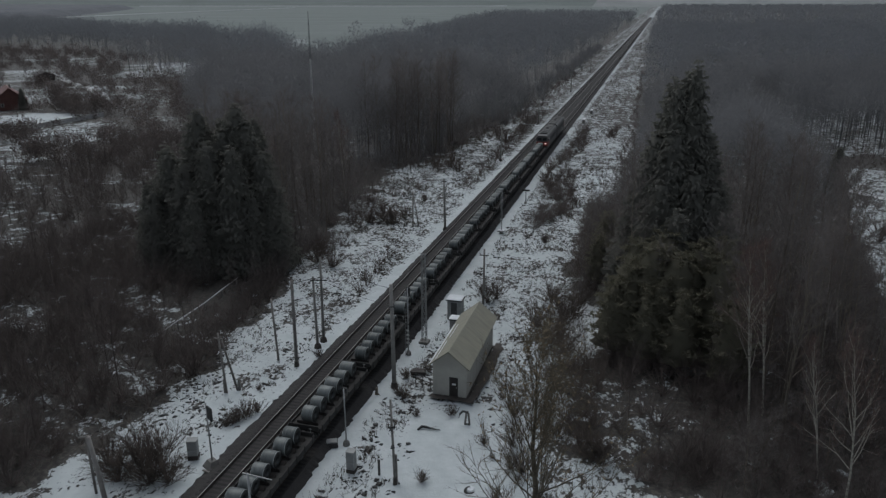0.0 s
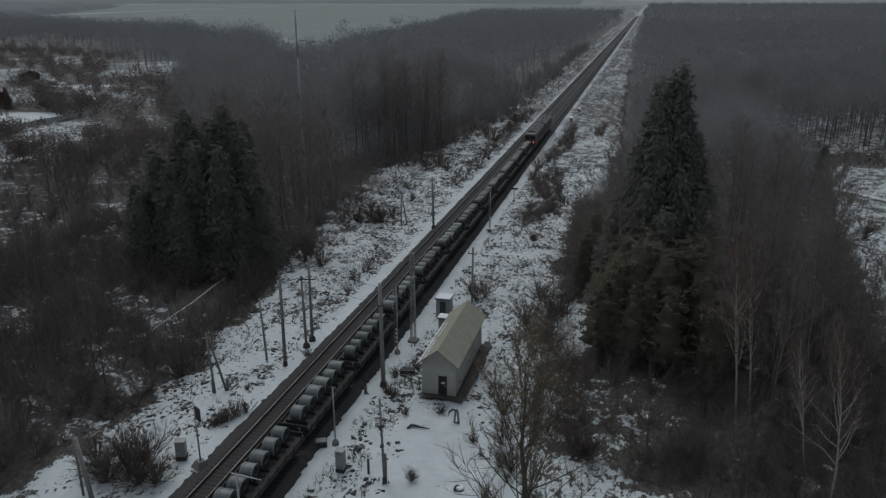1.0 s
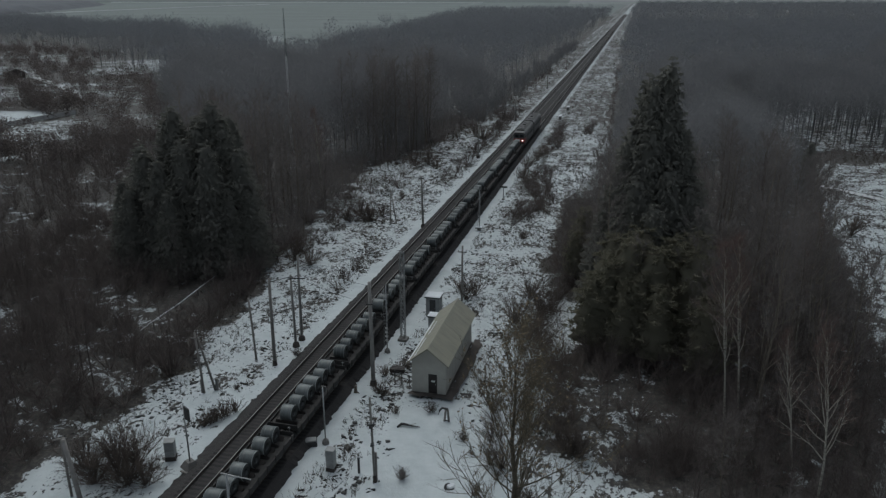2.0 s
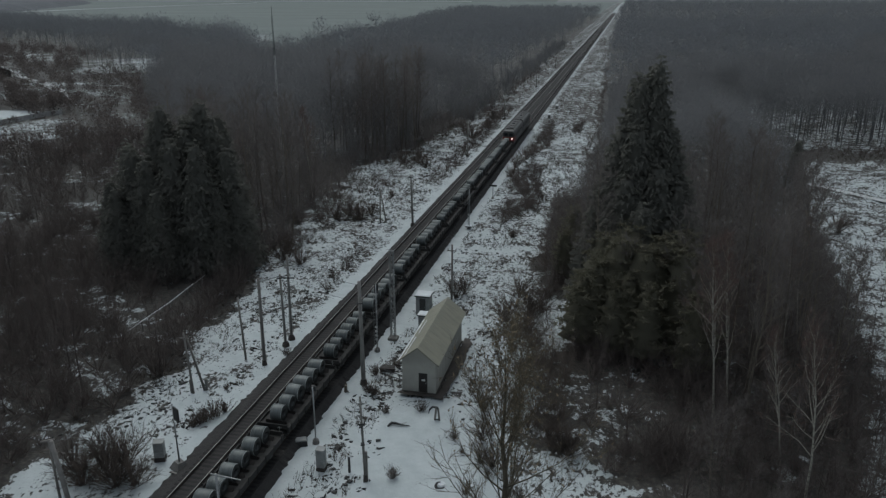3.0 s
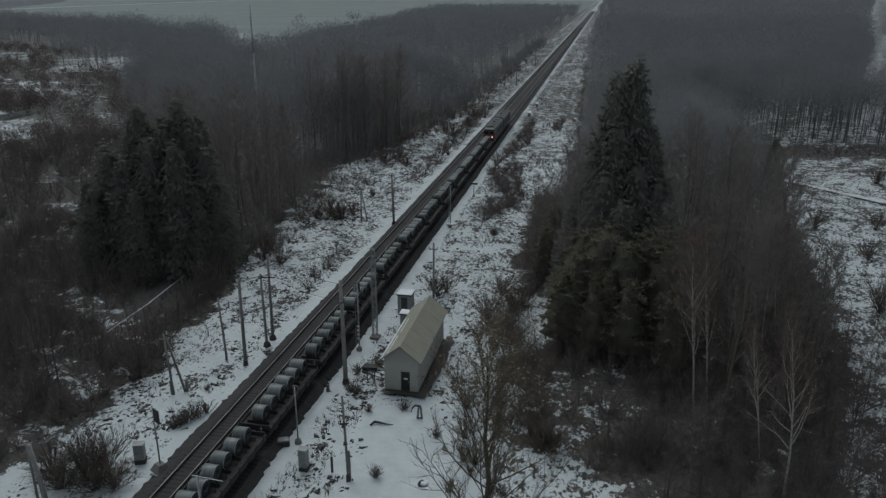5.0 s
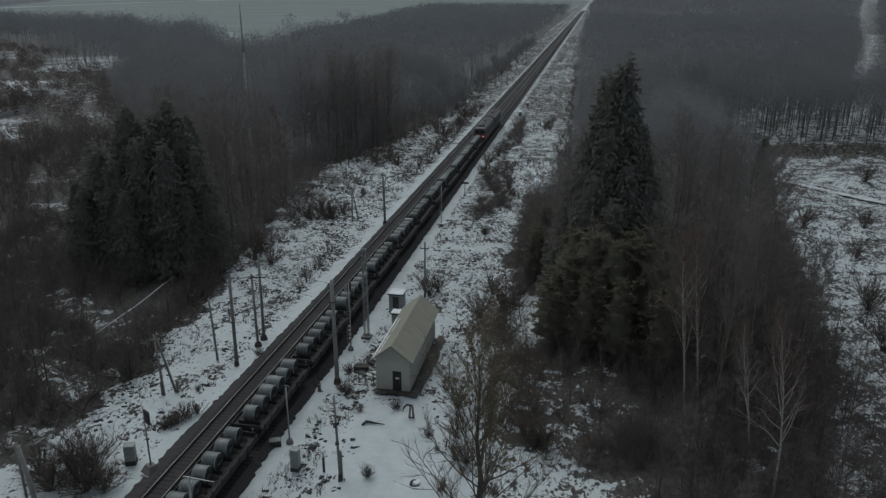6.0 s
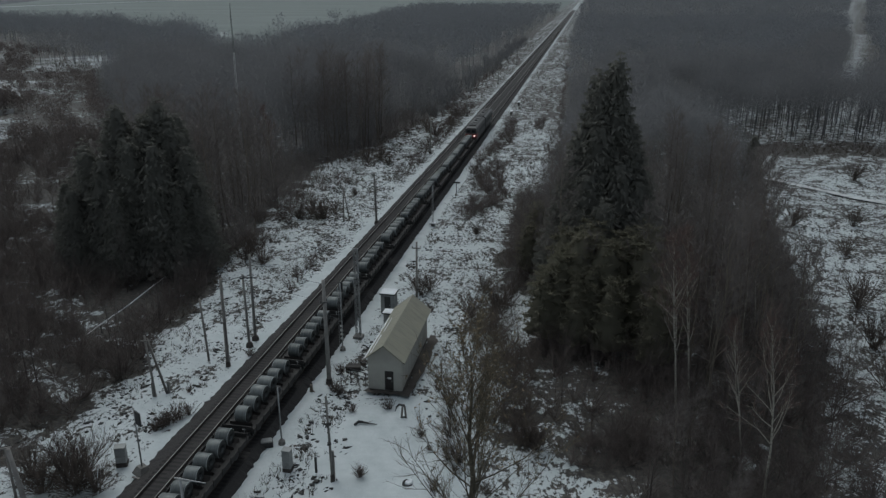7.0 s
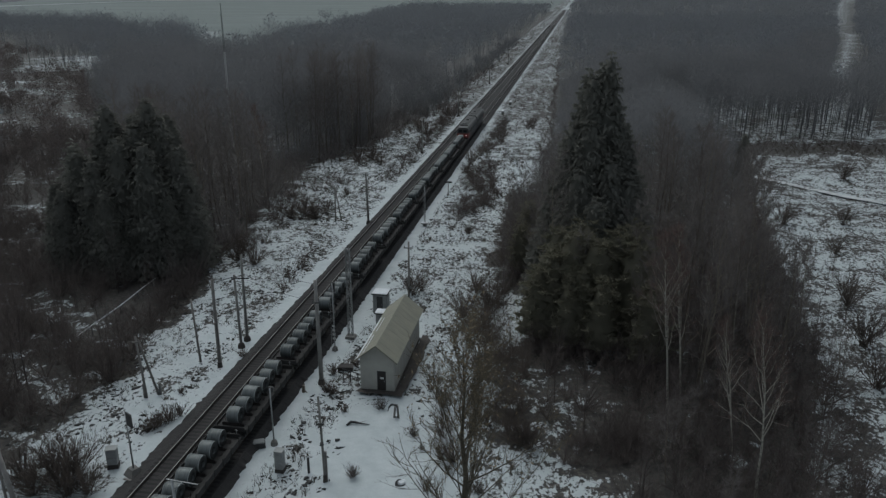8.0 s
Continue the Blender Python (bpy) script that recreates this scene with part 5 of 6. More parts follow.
def pine(name, seed, h, label):
    r = np.random.default_rng(seed)
    t = thing(name, label, "pine tree", group="pines in the woods")
    g = Geo().tube([(0, 0, -0.3), (0.1, 0.05, h * 0.5), (0, 0, h * 0.97)], [h * 0.014, h * 0.010, 0.03], 8, False)
    v = []
    for i in range(54):
        z = h * (0.12 + 0.88 * (i / 54))
        az, L = i * 2.4 + r.normal(0, 0.3), (h * 0.36) * (1.08 - z / h) ** 0.5 * r.uniform(0.6, 1.12)
        e = np.array([math.cos(az), math.sin(az), 0.28]) * L
        g.tube([(0, 0, z), tuple(e + [0, 0, z])], [0.05, 0.015], 4, False)
        for c in (0.4, 0.62, 0.82, 1.0):
            p = e * c + [0, 0, z] + r.normal(0, 0.2, 3)
            for _ in range(13):
                d = r.normal(0, 1, 3)
                d = d / np.linalg.norm(d) * r.uniform(0.4, 0.95) * [1, 1, 0.6]
                s = np.cross(d, r.normal(0, 1, 3))
                s = s / np.linalg.norm(s) * 0.10
                v += [p - s, p + s, p + d + [0, 0, 0.08]]
    part("trunk", g, BARK, t)
    v = np.array(v)
    part("crown", soup("crown", v, np.arange(len(v)).reshape(-1, 3), PINE), None, t)
    core = [[(k * math.cos(a) * (1 + 0.2 * math.sin(3 * a + 1.7 * q)), k * math.sin(a) * (1 + 0.2 * math.sin(3 * a + 1.7 * q)), h * u) for a in np.linspace(0, 6.283, 12, False)]
            for q in range(14) for u, k in [(0.12 + 0.82 * q / 13, h * 0.25 * (1.08 - q / 13) ** 0.5 * (1.0 if q % 2 else 0.78) * (0.5 if q == 0 else 1.0))]]
    part("inner_crown", Geo().loft(core), PINE, t, "dense inner needles round the trunk", smooth=True)
    return t


def shrub_arrays(r, h, stems, twigs, wide=False, thick=1.0):
    b, t, w = [], [], []
    for _ in range(stems):
        az, el = r.uniform(0, 6.283), r.uniform(0.45, 1.45) if wide else r.uniform(0.75, 1.45)
        d = np.array([math.cos(az) * math.cos(el), math.sin(az) * math.cos(el), math.sin(el)])
        L, p = h * r.uniform(0.55, 1.05), np.append(r.normal(0, 0.12, 2), -0.05)
        q = p + d * L
        b.append(p), t.append(q), w.append((0.012 * h + 0.01) * thick)
        for _ in range(twigs):
            u = r.uniform(0.25, 0.95)
            e = d + r.normal(0, 0.42, 3) + [0, 0, 0.1]
            b.append(p + d * L * u), t.append(p + d * L * u + e * h * r.uniform(0.12, 0.32)), w.append(0.02 * thick)
    return tri_rows(b, t, w, r)


def put(proto, used, m):
    """The first call places the model itself, later ones copies of it."""
    if proto in used:
        return copy_thing(proto, m)
    used.add(proto)
    proto.matrix_basis = m
    return proto


def stand(x, y, s=1.0, turn=0.0, sink=0.05, tilt=(0, 0)):
    return pose(x, y, float(relief(x, y)) - sink, tilt[0], tilt[1], turn) @ Matrix.Scale(s, 4)


used = set()
# the tall bare tree in front of the hut
lone = tree("bare_tree", "tall leafless tree with lichened bark in snow", "bare tree", "", dict(h=17.8, radius=0.30, limbs=50, subs=11, twigs=10, spread=0.54, first=0.16, rise=0.80, twig_len=0.8, twig_w=0.024, limb_r=0.29), BARKGREEN, TWIGTREE, 5)
leaf_rng = np.random.default_rng(9)
cv = np.array([v.co[:] for v in lone.children[1].data.vertices])[2::3]
pick = cv[(cv[:, 2] > 11.0) & (leaf_rng.uniform(size=len(cv)) < 0.6)]
part("dry_leaves", soup("dry_leaves", *tri_rows(pick, pick + leaf_rng.normal(0, 0.13, pick.shape), np.full(len(pick), 0.13), leaf_rng), LEAF), None, lone, "withered brown leaves left on the twigs")
put(lone, used, stand(-5.35, 40.0, 1.0, 140))

near = [tree("bare_tree", "dark leafless broadleaf tree in dense woodland", "bare tree", "bare trees of the woods",
             dict(h=h, radius=h * 0.0075, limbs=26, subs=6, twigs=7, spread=sp, first=f, rise=0.5, sides=(6, 3, 0), twig_len=1.2, twig_w=0.042, limb_r=0.42), BARK, TWIG, 20 + i)
        for i, (h, sp, f) in enumerate(((20, 0.28, 0.16), (22, 0.25, 0.20), (18, 0.30, 0.12), (16, 0.33, 0.08), (23, 0.24, 0.2), (12, 0.38, 0.06)))]
birches = [tree("birch", "slender white-barked birch with bare reddish twigs", "birch tree", "birches of the wood edge",
                dict(h=h, radius=h * 0.0068, limbs=24, subs=7, twigs=8, spread=0.30, first=0.32, rise=0.92, twig_len=1.1, twig_w=0.03, limb_r=0.6), BIRCH, TWIGBIRCH, 50 + i)
           for i, h in enumerate((20, 18, 22))]
spruces = [spruce("spruce", 70 + i, h, R, "tall dark green spruce in the wood", p) for i, (h, R, p) in enumerate(((27, 5.4, 0.72), (24, 6.0, 0.58), (18, 4.8, 0.55)))]
pines = [pine("pine", 80 + i, h, "olive-green young pine among bare trees") for i, h in enumerate((13, 10))]

for k, (x, y, i, s) in enumerate(((-58.7, 97, 1, 1.02), (-57.0, 96.4, 1, 0.90), (-64.0, 95.4, 1, 0.97), (-61.4, 97.5, 1, 0.90), (-66.0, 96.5, 1, 0.86), (-60.0, 95.0, 1, 0.86), (-62.6, 94.0, 1, 0.82), (-69.6, 95, 2, 1.0), (-67.4, 92.5, 2, 0.98), (-71.2, 92.0, 2, 0.72), (-60.8, 92.5, 2, 1.08),
                                  (-64.2, 91.0, 2, 0.95), (-57.2, 92.4, 2, 1.05), (-54.4, 95.6, 2, 0.98), (-52.6, 94.4, 2, 0.66), (-54.6, 92.4, 2, 0.70), (-68.6, 89.6, 2, 0.7), (-61.5, 88.8, 2, 0.72), (-58.2, 101, 1, 0.88), (-63.4, 101, 1, 0.86),
                                  (2.3, 91.2, 0, 1.105), (4.0, 91.6, 0, 1.07), (1.6, 93.2, 0, 1.0), (3.4, 94.5, 0, 1.02), (2.2, 89.4, 1, 1.0), (5.8, 91, 1, 0.98), (0.4, 90.8, 1, 0.98), (4.6, 88, 2, 1.12), (1.2, 87, 2, 1.05), (6.8, 88.5, 2, 1.0), (-1.2, 92, 2, 0.95), (3.2, 84, 2, 0.9), (7.6, 93.0, 2, 1.0), (34.3, 158, 2, 0.62), (-236, 222, 2, 0.4), (-224, 226, 2, 0.45))):
    put(spruces[i], used, stand(x, y, s, k * 67))
for k, (x, y, i, s) in enumerate(((1.0, 80.5, 0, 1.0), (-1.2, 79.5, 1, 1.05), (3.6, 79.5, 0, 0.95), (5.8, 82, 0, 1.0), (2.4, 83.5, 0, 1.05), (-0.8, 83.5, 0, 0.95), (-2.6, 79.0, 1, 0.85), (7.8, 80, 0, 0.95), (8.2, 84.5, 0, 1.0), (4.4, 76.5, 1, 0.85),
                                  (-5.5, 108, 1, 0.8), (-6, 100, 1, 0.7), (9.2, 75, 1, 0.9), (0.8, 77.5, 1, 0.8), (2.2, 78, 1, 0.9), (-0.2, 81.5, 1, 1.0), (4.8, 80.8, 0, 0.9))):
    put(pines[i], used, stand(x, y, s, k * 91))
for k, (x, y, i, s, tilt) in enumerate(((16.0, 53.6, 0, 0.78, -6), (15.4, 59.8, 2, 0.56, -9), (10.6, 66.6, 1, 0.93, -5), (12.1, 69.1, 1, 1.0, -5), (19.5, 82, 0, 0.85, -6), (21, 92, 2, 0.75, -5), (15.5, 80, 2, 0.8, -4),
                                        (22, 88, 0, 0.9, 2), (19, 97, 2, 0.9, -2), (-66, 120, 0, 0.9, 2), (-58, 134, 1, 1.0, -2), (-74, 140, 2, 0.9, 1), (-55.5, 186, 2, 1.0, 1), (-90, 150, 1, 1.0, 3))):
    put(birches[i], used, stand(x, y, s, 0 if k < 4 else k * 77, 0.05, (0, tilt)))


def scatter(poly, cell, keep, seed, jitter=0.9):
    r = np.random.default_rng(seed)
    p = np.array(poly, float)
    X, Y = np.meshgrid(np.arange(p[:, 0].min(), p[:, 0].max(), cell), np.arange(p[:, 1].min(), p[:, 1].max(), cell))
    X, Y = X + r.uniform(-0.5, 0.5, X.shape) * cell * jitter, Y + r.uniform(-0.5, 0.5, Y.shape) * cell * jitter
    m = inside(poly, X, Y) & keep(X, Y)
    return np.stack([X[m], Y[m]], 1)


def stuff(name, label, category, templates, spots, scale, mat, seed, grown=None):
    """Many plants as one mesh: copies of the model arrays, each turned and scaled."""
    r = np.random.default_rng(seed)
    V, F, k = [], [], 0
    pick, ang, sc = r.integers(0, len(templates), len(spots)), r.uniform(0, 6.283, len(spots)), r.uniform(*scale, len(spots))
    if grown is not None:
        sc = sc * grown
    z = relief(spots[:, 0], spots[:, 1]) - 0.1
    for (x, y), i, a, s, z0 in zip(spots, pick, ang, sc, z):
        v, f = templates[i]
        c, q = math.cos(a) * s, math.sin(a) * s
        V.append(np.stack([v[:, 0] * c - v[:, 1] * q + x, v[:, 0] * q + v[:, 1] * c + y, v[:, 2] * s + z0], 1))
        F.append(f + k)
        k += len(v)
    return tagged(new(name, soup(name, np.concatenate(V), np.concatenate(F), mat)), label, category, kind="stuff")


clear_tracks = lambda X, Y: (X < -45) | (X > -14)
lane = lambda X, Y: (np.abs(X - 0.3165 * Y) < 4.4) & (Y > 262) & (Y < 640)
gap = lambda X, Y: clear_tracks(X, Y) & ~lane(X, Y) & ~inside(ROAD_RIGHT, X, Y) & ((edge_distance(ROAD_RIGHT, X, Y) > np.where(Y < 620, 3.4, 2.0)) | (Y < 300)) & ~inside(BELT_RIGHT, X, Y)


def grown_in(spots, low=0.42, deep=16.0):
    """Trees at the edge of a wood stay lower than those inside it."""
    d = np.minimum(edge_distance(WOOD_LEFT, spots[:, 0], spots[:, 1]), edge_distance(WOOD_RIGHT, spots[:, 0], spots[:, 1]))
    return np.clip(low + d / deep, low, 1.0) * (1 + 0.20 * waves(spots[:, 0], spots[:, 1], 26.0, 81) + 0.10 * waves(spots[:, 0], spots[:, 1], 9.0, 82))


# a small clearing round the foot of the radio mast
mast_line = lambda X, Y: (np.abs(X + 0.481 * Y) < 4.0) & (Y > 161) & (Y < 178)

# single trees near the camera
for seed, poly, zone in ((1, WOOD_RIGHT, lambda X, Y: (Y < 128) & (X < 40)), (2, WOOD_LEFT, lambda X, Y: (Y < 150) & (X > -110))):
    r = np.random.default_rng(seed + 90)
    spots = scatter(poly, 4.1, lambda X, Y: gap(X, Y) & zone(X, Y) & ~mast_line(X, Y), seed)
    for (x, y), g in zip(spots, grown_in(spots, 0.5, 14.0)):
        if min(math.hypot(x - q[0], y - q[1]) for q in ((3, 91), (6, 93), (1, 93), (5, 89), (-55, 92), (-60, 92), (-65, 93), (-58, 97))) < 3.2:
            continue
        if 5 < x < 27 and y < 68.5 or -3.5 < x < 8 and y < 78 or -9 < x < -2 and y < 84 or y > 76 and x > 25.5 + 0.08 * (y - 76) or math.hypot((x + 5.6) / 3.0, (y - 87) / 8.0) < 1:
            continue
        i = int(r.choice([0, 1, 4, 2])) if g > 0.85 else int(r.choice([3, 5, 2]))
        low = 0.45 if x > 7 and y < 60 else 0.85 if x > 7 and y < 88 else 0.75 if -1 < x < 10 and y < 90 else 1.0
        put(near[i], used, stand(x, y, low * r.uniform(0.8, 1.1) * min(1.0, g + 0.15), r.uniform(0, 360), 0.05, (r.normal(0, 2), r.normal(0, 2))))
# a taller stand at the corner of the wood
r = np.random.default_rng(119)
for x, y in scatter([(-62, 166), (-56, 170), (-53.5, 182), (-51.5, 208), (-60, 214), (-72, 196), (-70, 172)], 4.4, lambda X, Y: Y > 0, 118):
    put(near[int(r.choice([1, 4, 0]))], used, stand(x, y, r.uniform(1.0, 1.18), r.uniform(0, 360), 0.05, (r.normal(0, 2), r.normal(0, 2))))


def tops(first, sizes, n, twig_len, twig_w, radius, base=0.5):
    """Trees inside a wood, of which only the upper crowns can be seen."""
    return [crown_tree(np.random.default_rng(first + i), h, radius, w, n, twig_len, twig_w, base, 5) for i, (h, w) in enumerate(sizes)]


EDGERS = [crown_tree(np.random.default_rng(200 + i), h, 0.09, w, 620, 1.1, 0.085, b, 12) for i, (h, w, b) in enumerate(((20, 0.20, 0.16), (18, 0.22, 0.12), (14, 0.27, 0.06), (17, 0.23, 0.08)))]
r = np.random.default_rng(97)
for x, y in scatter([(7.5, 47), (9, 68), (24, 68), (23, 60), (20, 46)], 2.9, lambda X, Y: Y > 0, 98):
    put(near[int(r.choice([3, 5, 5]))], used, stand(x, y, r.uniform(0.36, 0.62), r.uniform(0, 360), 0.05, (r.normal(0, 3), r.normal(0, 3))))
MIDS = tops(210, ((20, 0.24), (22, 0.21), (18, 0.26), (17, 0.27)), 470, 1.2, 0.085, 0.08)
FARS = tops(230, ((18, 0.29), (20, 0.26), (15, 0.33), (17, 0.30)), 88, 1.05, 0.45, 0.12, 0.55)
REMOTE = [crown_tree(np.random.default_rng(250 + i), h, 0.2, 0.36, 28, 2.8, 1.0, 0.4, 2) for i, h in enumerate((18, 20))]
FIELD_EDGE = [crown_tree(np.random.default_rng(255 + i), h, 0.14, w, 330, 1.05, 0.32, b, 6) for i, (h, w, b) in enumerate(((19, 0.30, 0.1), (16, 0.36, 0.08), (22, 0.24, 0.12)))]
mid_l = scatter(WOOD_LEFT, 4.7, lambda X, Y: gap(X, Y) & ((Y >= 150) | (X <= -110)) & (Y < 300) & (X > -260), 31)
mid_r = scatter(WOOD_RIGHT, 4.7, lambda X, Y: gap(X, Y) & (Y >= 128) & (Y < 300) & (X < 170), 32)
spots = np.concatenate([mid_l, mid_r])
keep = ~mast_line(spots[:, 0], spots[:, 1])
spots = spots[keep]
depth = np.minimum(edge_distance(WOOD_LEFT, spots[:, 0], spots[:, 1]), edge_distance(WOOD_RIGHT, spots[:, 0], spots[:, 1]))
rim = depth < 13
stuff("mid_woods", "dense leafless woodland, twigs tinted pale for haze", "woods", MIDS, spots[~rim], (0.8, 1.1), TWIGMID_HAZE, 41, grown_in(spots[~rim]))
stuff("wood_edge_trees", "bare trees along the edges of the woodland", "woods", EDGERS, spots[rim], (0.8, 1.1), TWIGMID_HAZE, 46, grown_in(spots[rim]))
far_l = scatter(WOOD_LEFT, 8.9, lambda X, Y: gap(X, Y) & ((Y >= 300) | (X <= -260)) & (Y < 1000) & (X > -900), 33)
far_r = scatter(WOOD_RIGHT, 9.3, lambda X, Y: gap(X, Y) & ((Y >= 300) | (X >= 170)) & (Y < 900) & (X < 330), 34)
spots = np.concatenate([far_l, far_r])
# Trees beyond 640 m take the paler tone with more haze in it.
back = (spots[:, 1] > 640) & (spots[:, 0] < 0)
stuff("far_woods", "distant leafless woodland, greyed by painted haze", "woods", FARS, spots[~back], (0.75, 1.15), TWIGFAR_HAZE, 42, grown_in(spots[~back], 0.5, 20.0))
stuff("back_woods", "leafless woodland far along the line, paled by painted haze", "woods", FARS, spots[back], (0.75, 1.15), TWIGREMOTE_HAZE, 48, grown_in(spots[back], 0.5, 20.0))
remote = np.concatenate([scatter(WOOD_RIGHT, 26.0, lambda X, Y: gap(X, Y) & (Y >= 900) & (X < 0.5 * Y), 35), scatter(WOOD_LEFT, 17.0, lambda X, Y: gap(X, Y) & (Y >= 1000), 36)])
stuff("remote_woods", "remote woodland near the horizon, greyed by painted haze", "woods", REMOTE, remote, (0.8, 1.15), TWIGREMOTE_HAZE, 43)

FIELD_SIDE = [(-172, 362), (-215, 420), (-305, 566), (-350, 575), (-415, 648), (-490, 698), (-560, 700), (-800, 880), (-790, 850), (-560, 670), (-490, 668), (-415, 620), (-350, 545), (-315, 540), (-235, 415), (-185, 345)]
spots = scatter(FIELD_SIDE, 8.5, lambda X, Y: waves(X, Y, 30.0, 91) > -0.55, 45)
stuff("field_side_trees", "round-crowned bare trees along the field", "woods", FIELD_EDGE, spots, (0.65, 1.2), TWIGFAR_HAZE, 47)

TALL = [crown_tree(np.random.default_rng(270 + i), h, 0.13, 0.19, 200, 1.0, 0.13, 0.34, 9) for i, h in enumerate((19, 21, 17))]
spots = np.concatenate([scatter(BELT_RIGHT, 3.8, lambda X, Y: ~inside(ROAD_RIGHT, X, Y) & ~lane(X, Y), 37), scatter(GLADES[7], 9.0, lambda X, Y: Y > 0, 38), scatter(GLADES[10], 7.0, lambda X, Y: Y > 0, 39)])
stuff("tall_grove", "open grove of bare-trunked trees over snow", "woods", TALL, spots, (0.8, 1.15), TWIGMID_HAZE, 44)

# brush, shrubs and grass
SHRUBS = [shrub_arrays(np.random.default_rng(300 + i), h, 12, 8, False, 1.5) for i, h in enumerate((2.2, 3.0, 1.6))]
POLES = [blade_tree(np.random.default_rng(320 + i), h, 0.07, 16, 7, sp, 0.08, 0.65, 0.05, 0.95, 0.036) for i, (h, sp) in enumerate(((7, 0.42), (9, 0.36), (5.5, 0.5)))]
DOMES = [shrub_arrays(np.random.default_rng(330 + i), h, 17, 10, True, 2.0) for i, h in enumerate((5.0, 3.8, 5.8))]
TANGLES = [shrub_arrays(np.random.default_rng(335 + i), h, 18, 13, True, 1.5) for i, h in enumerate((5.0, 3.8, 6.2))]
PIPE_STRIP = [(-57, 72), (-58.5, 90), (-54, 90), (-50.5, 78), (-51.5, 68)]
in_brush = lambda X, Y: ~inside(PIPE_STRIP, X, Y) & (X < -44) & (edge_distance(BRUSH_LEFT, X, Y) > 1.3 + 1.2 * waves(X, Y, 9.0, 84))
SKIRT = [(-73, 84), (-60, 80), (-50, 72), (-45.5, 70), (-45.5, 92), (-54, 96), (-73, 93)]
thick = lambda X, Y: in_brush(X, Y) & ((brush_clumps(X, Y) > 0.05) | inside(SKIRT, X, Y)) & ~inside(GLADES[8], X, Y) & ~inside(GLADES[9], X, Y)
stuff("young_trees", "thicket of leafless saplings in patchy snow", "brush", POLES, scatter(BRUSH_LEFT, 4.6, lambda X, Y: in_brush(X, Y) & (brush_clumps(X, Y) > -0.2) & ~inside(GLADES[8], X, Y), 51), (0.6, 1.25), BRUSHTWIG, 52)
stuff("brushwood", "tangled bare brushwood in patchy snow", "brush", TANGLES, np.concatenate([scatter(BRUSH_LEFT, 1.9, lambda X, Y: thick(X, Y) & (X > -95), 53), scatter(BRUSH_LEFT, 3.2, lambda X, Y: thick(X, Y) & (X <= -95), 55)]), (0.45, 1.05), BRUSHTWIG, 54)
stuff("low_brushwood", "low bare bushes at the brush edge", "brush", SHRUBS, scatter(BRUSH_LEFT, 1.75, lambda X, Y: (X > -64) & (edge_distance(BRUSH_LEFT, X, Y) < 8) & (Y < 96), 153), (0.3, 0.85), BRUSHTWIG, 154)
OPEN = [(-3, 75.5), (5.5, 73.5), (5, 66.5), (0, 66), (-3.5, 68.5)]
hole = lambda X, Y: (np.hypot((X + 5.2) / 2.6, (Y - 85) / 9.0) < 1) | (np.hypot((X - 6.0) / 1.6, (Y - 77) / 2.6) < 1) | (inside(OPEN, X, Y) & (waves(X, Y, 5.0, 98) < 0.45))
spots = scatter(WOOD_RIGHT, 2.1, lambda X, Y: (Y < 125) & (X < 40) & ((X > 6) | (Y > 57.5)) & ~hole(X, Y) & ((X > 8.5) | (waves(X, Y, 6.0, 20) > -0.5)), 55)
stuff("undergrowth", "dark bare undergrowth beneath the trees", "brush", TANGLES, spots, (0.4, 0.95), BRUSHTWIG, 56)
spots = scatter(WOOD_RIGHT, 2.4, lambda X, Y: (Y < 112) & (X < 40) & (X > 4 - 0.1 * Y) & ~hole(X, Y) & ((X > 8.5) | (waves(X, Y, 6.0, 20) > -0.2)), 155)
stuff("understorey", "dark leafless saplings beneath the trees", "brush", POLES, spots, (0.45, 0.9), BRUSHTWIG, 156)
stuff("brown_thicket", "dense fuzzy brown bushes behind the bare tree", "brush", TANGLES, scatter([(-8.8, 64), (-8.8, 80), (-5.5, 83), (-2, 72), (-3, 62)], 1.7, lambda X, Y: (waves(X, Y, 6.0, 87) > -0.6) & ((X < -7.2) | (Y < 76)), 173), (0.45, 0.9), SHRUB, 174)
stuff("hollow_bushes", "brown bushes before a snowy hollow in the wood", "brush", TANGLES, scatter([(-9.8, 76), (-7.0, 76), (-7.2, 95), (-9.5, 97)], 1.4, lambda X, Y: Y > 0, 177), (0.4, 0.8), SHRUB, 178)
stuff("pine_skirt", "tangled dark brush at the foot of the pines", "brush", TANGLES, scatter([(-4, 72), (-3.5, 78), (9, 77), (10, 71), (3, 69)], 1.6, lambda X, Y: (waves(X, Y, 5.0, 90) > -0.45) & ~hole(X, Y), 175), (0.5, 1.0), BRUSHTWIG, 176)
stuff("dark_brush", "dense dark heap of brush at the snow edge", "brush", TANGLES, scatter([(0.5, 55.8), (1.2, 59.5), (5.0, 61.5), (8.5, 61), (8.0, 57.5), (4.0, 55.2)], 1.1, lambda X, Y: Y > 0, 171), (0.3, 0.62), BRUSHTWIG, 172)
stuff("ditch_brush", "dark bare scrub along a ditch", "brush", SHRUBS, scatter(DITCH_RIGHT, 2.6, lambda X, Y: Y > 0, 168), (0.5, 1.2), SHRUB, 169)
BRUSH_RIGHT = [(23, 44), (26, 60), (30, 78), (33, 100), (34, 122), (39, 118), (40, 92), (38, 70), (34, 50), (30, 40)]
stuff("clearing_brush", "bare brush at the edge of the clearing", "brush", POLES, scatter(BRUSH_RIGHT, 3.5, lambda X, Y: waves(X, Y, 9.0, 85) > 0.15, 160), (0.35, 0.8), SHRUB, 161)
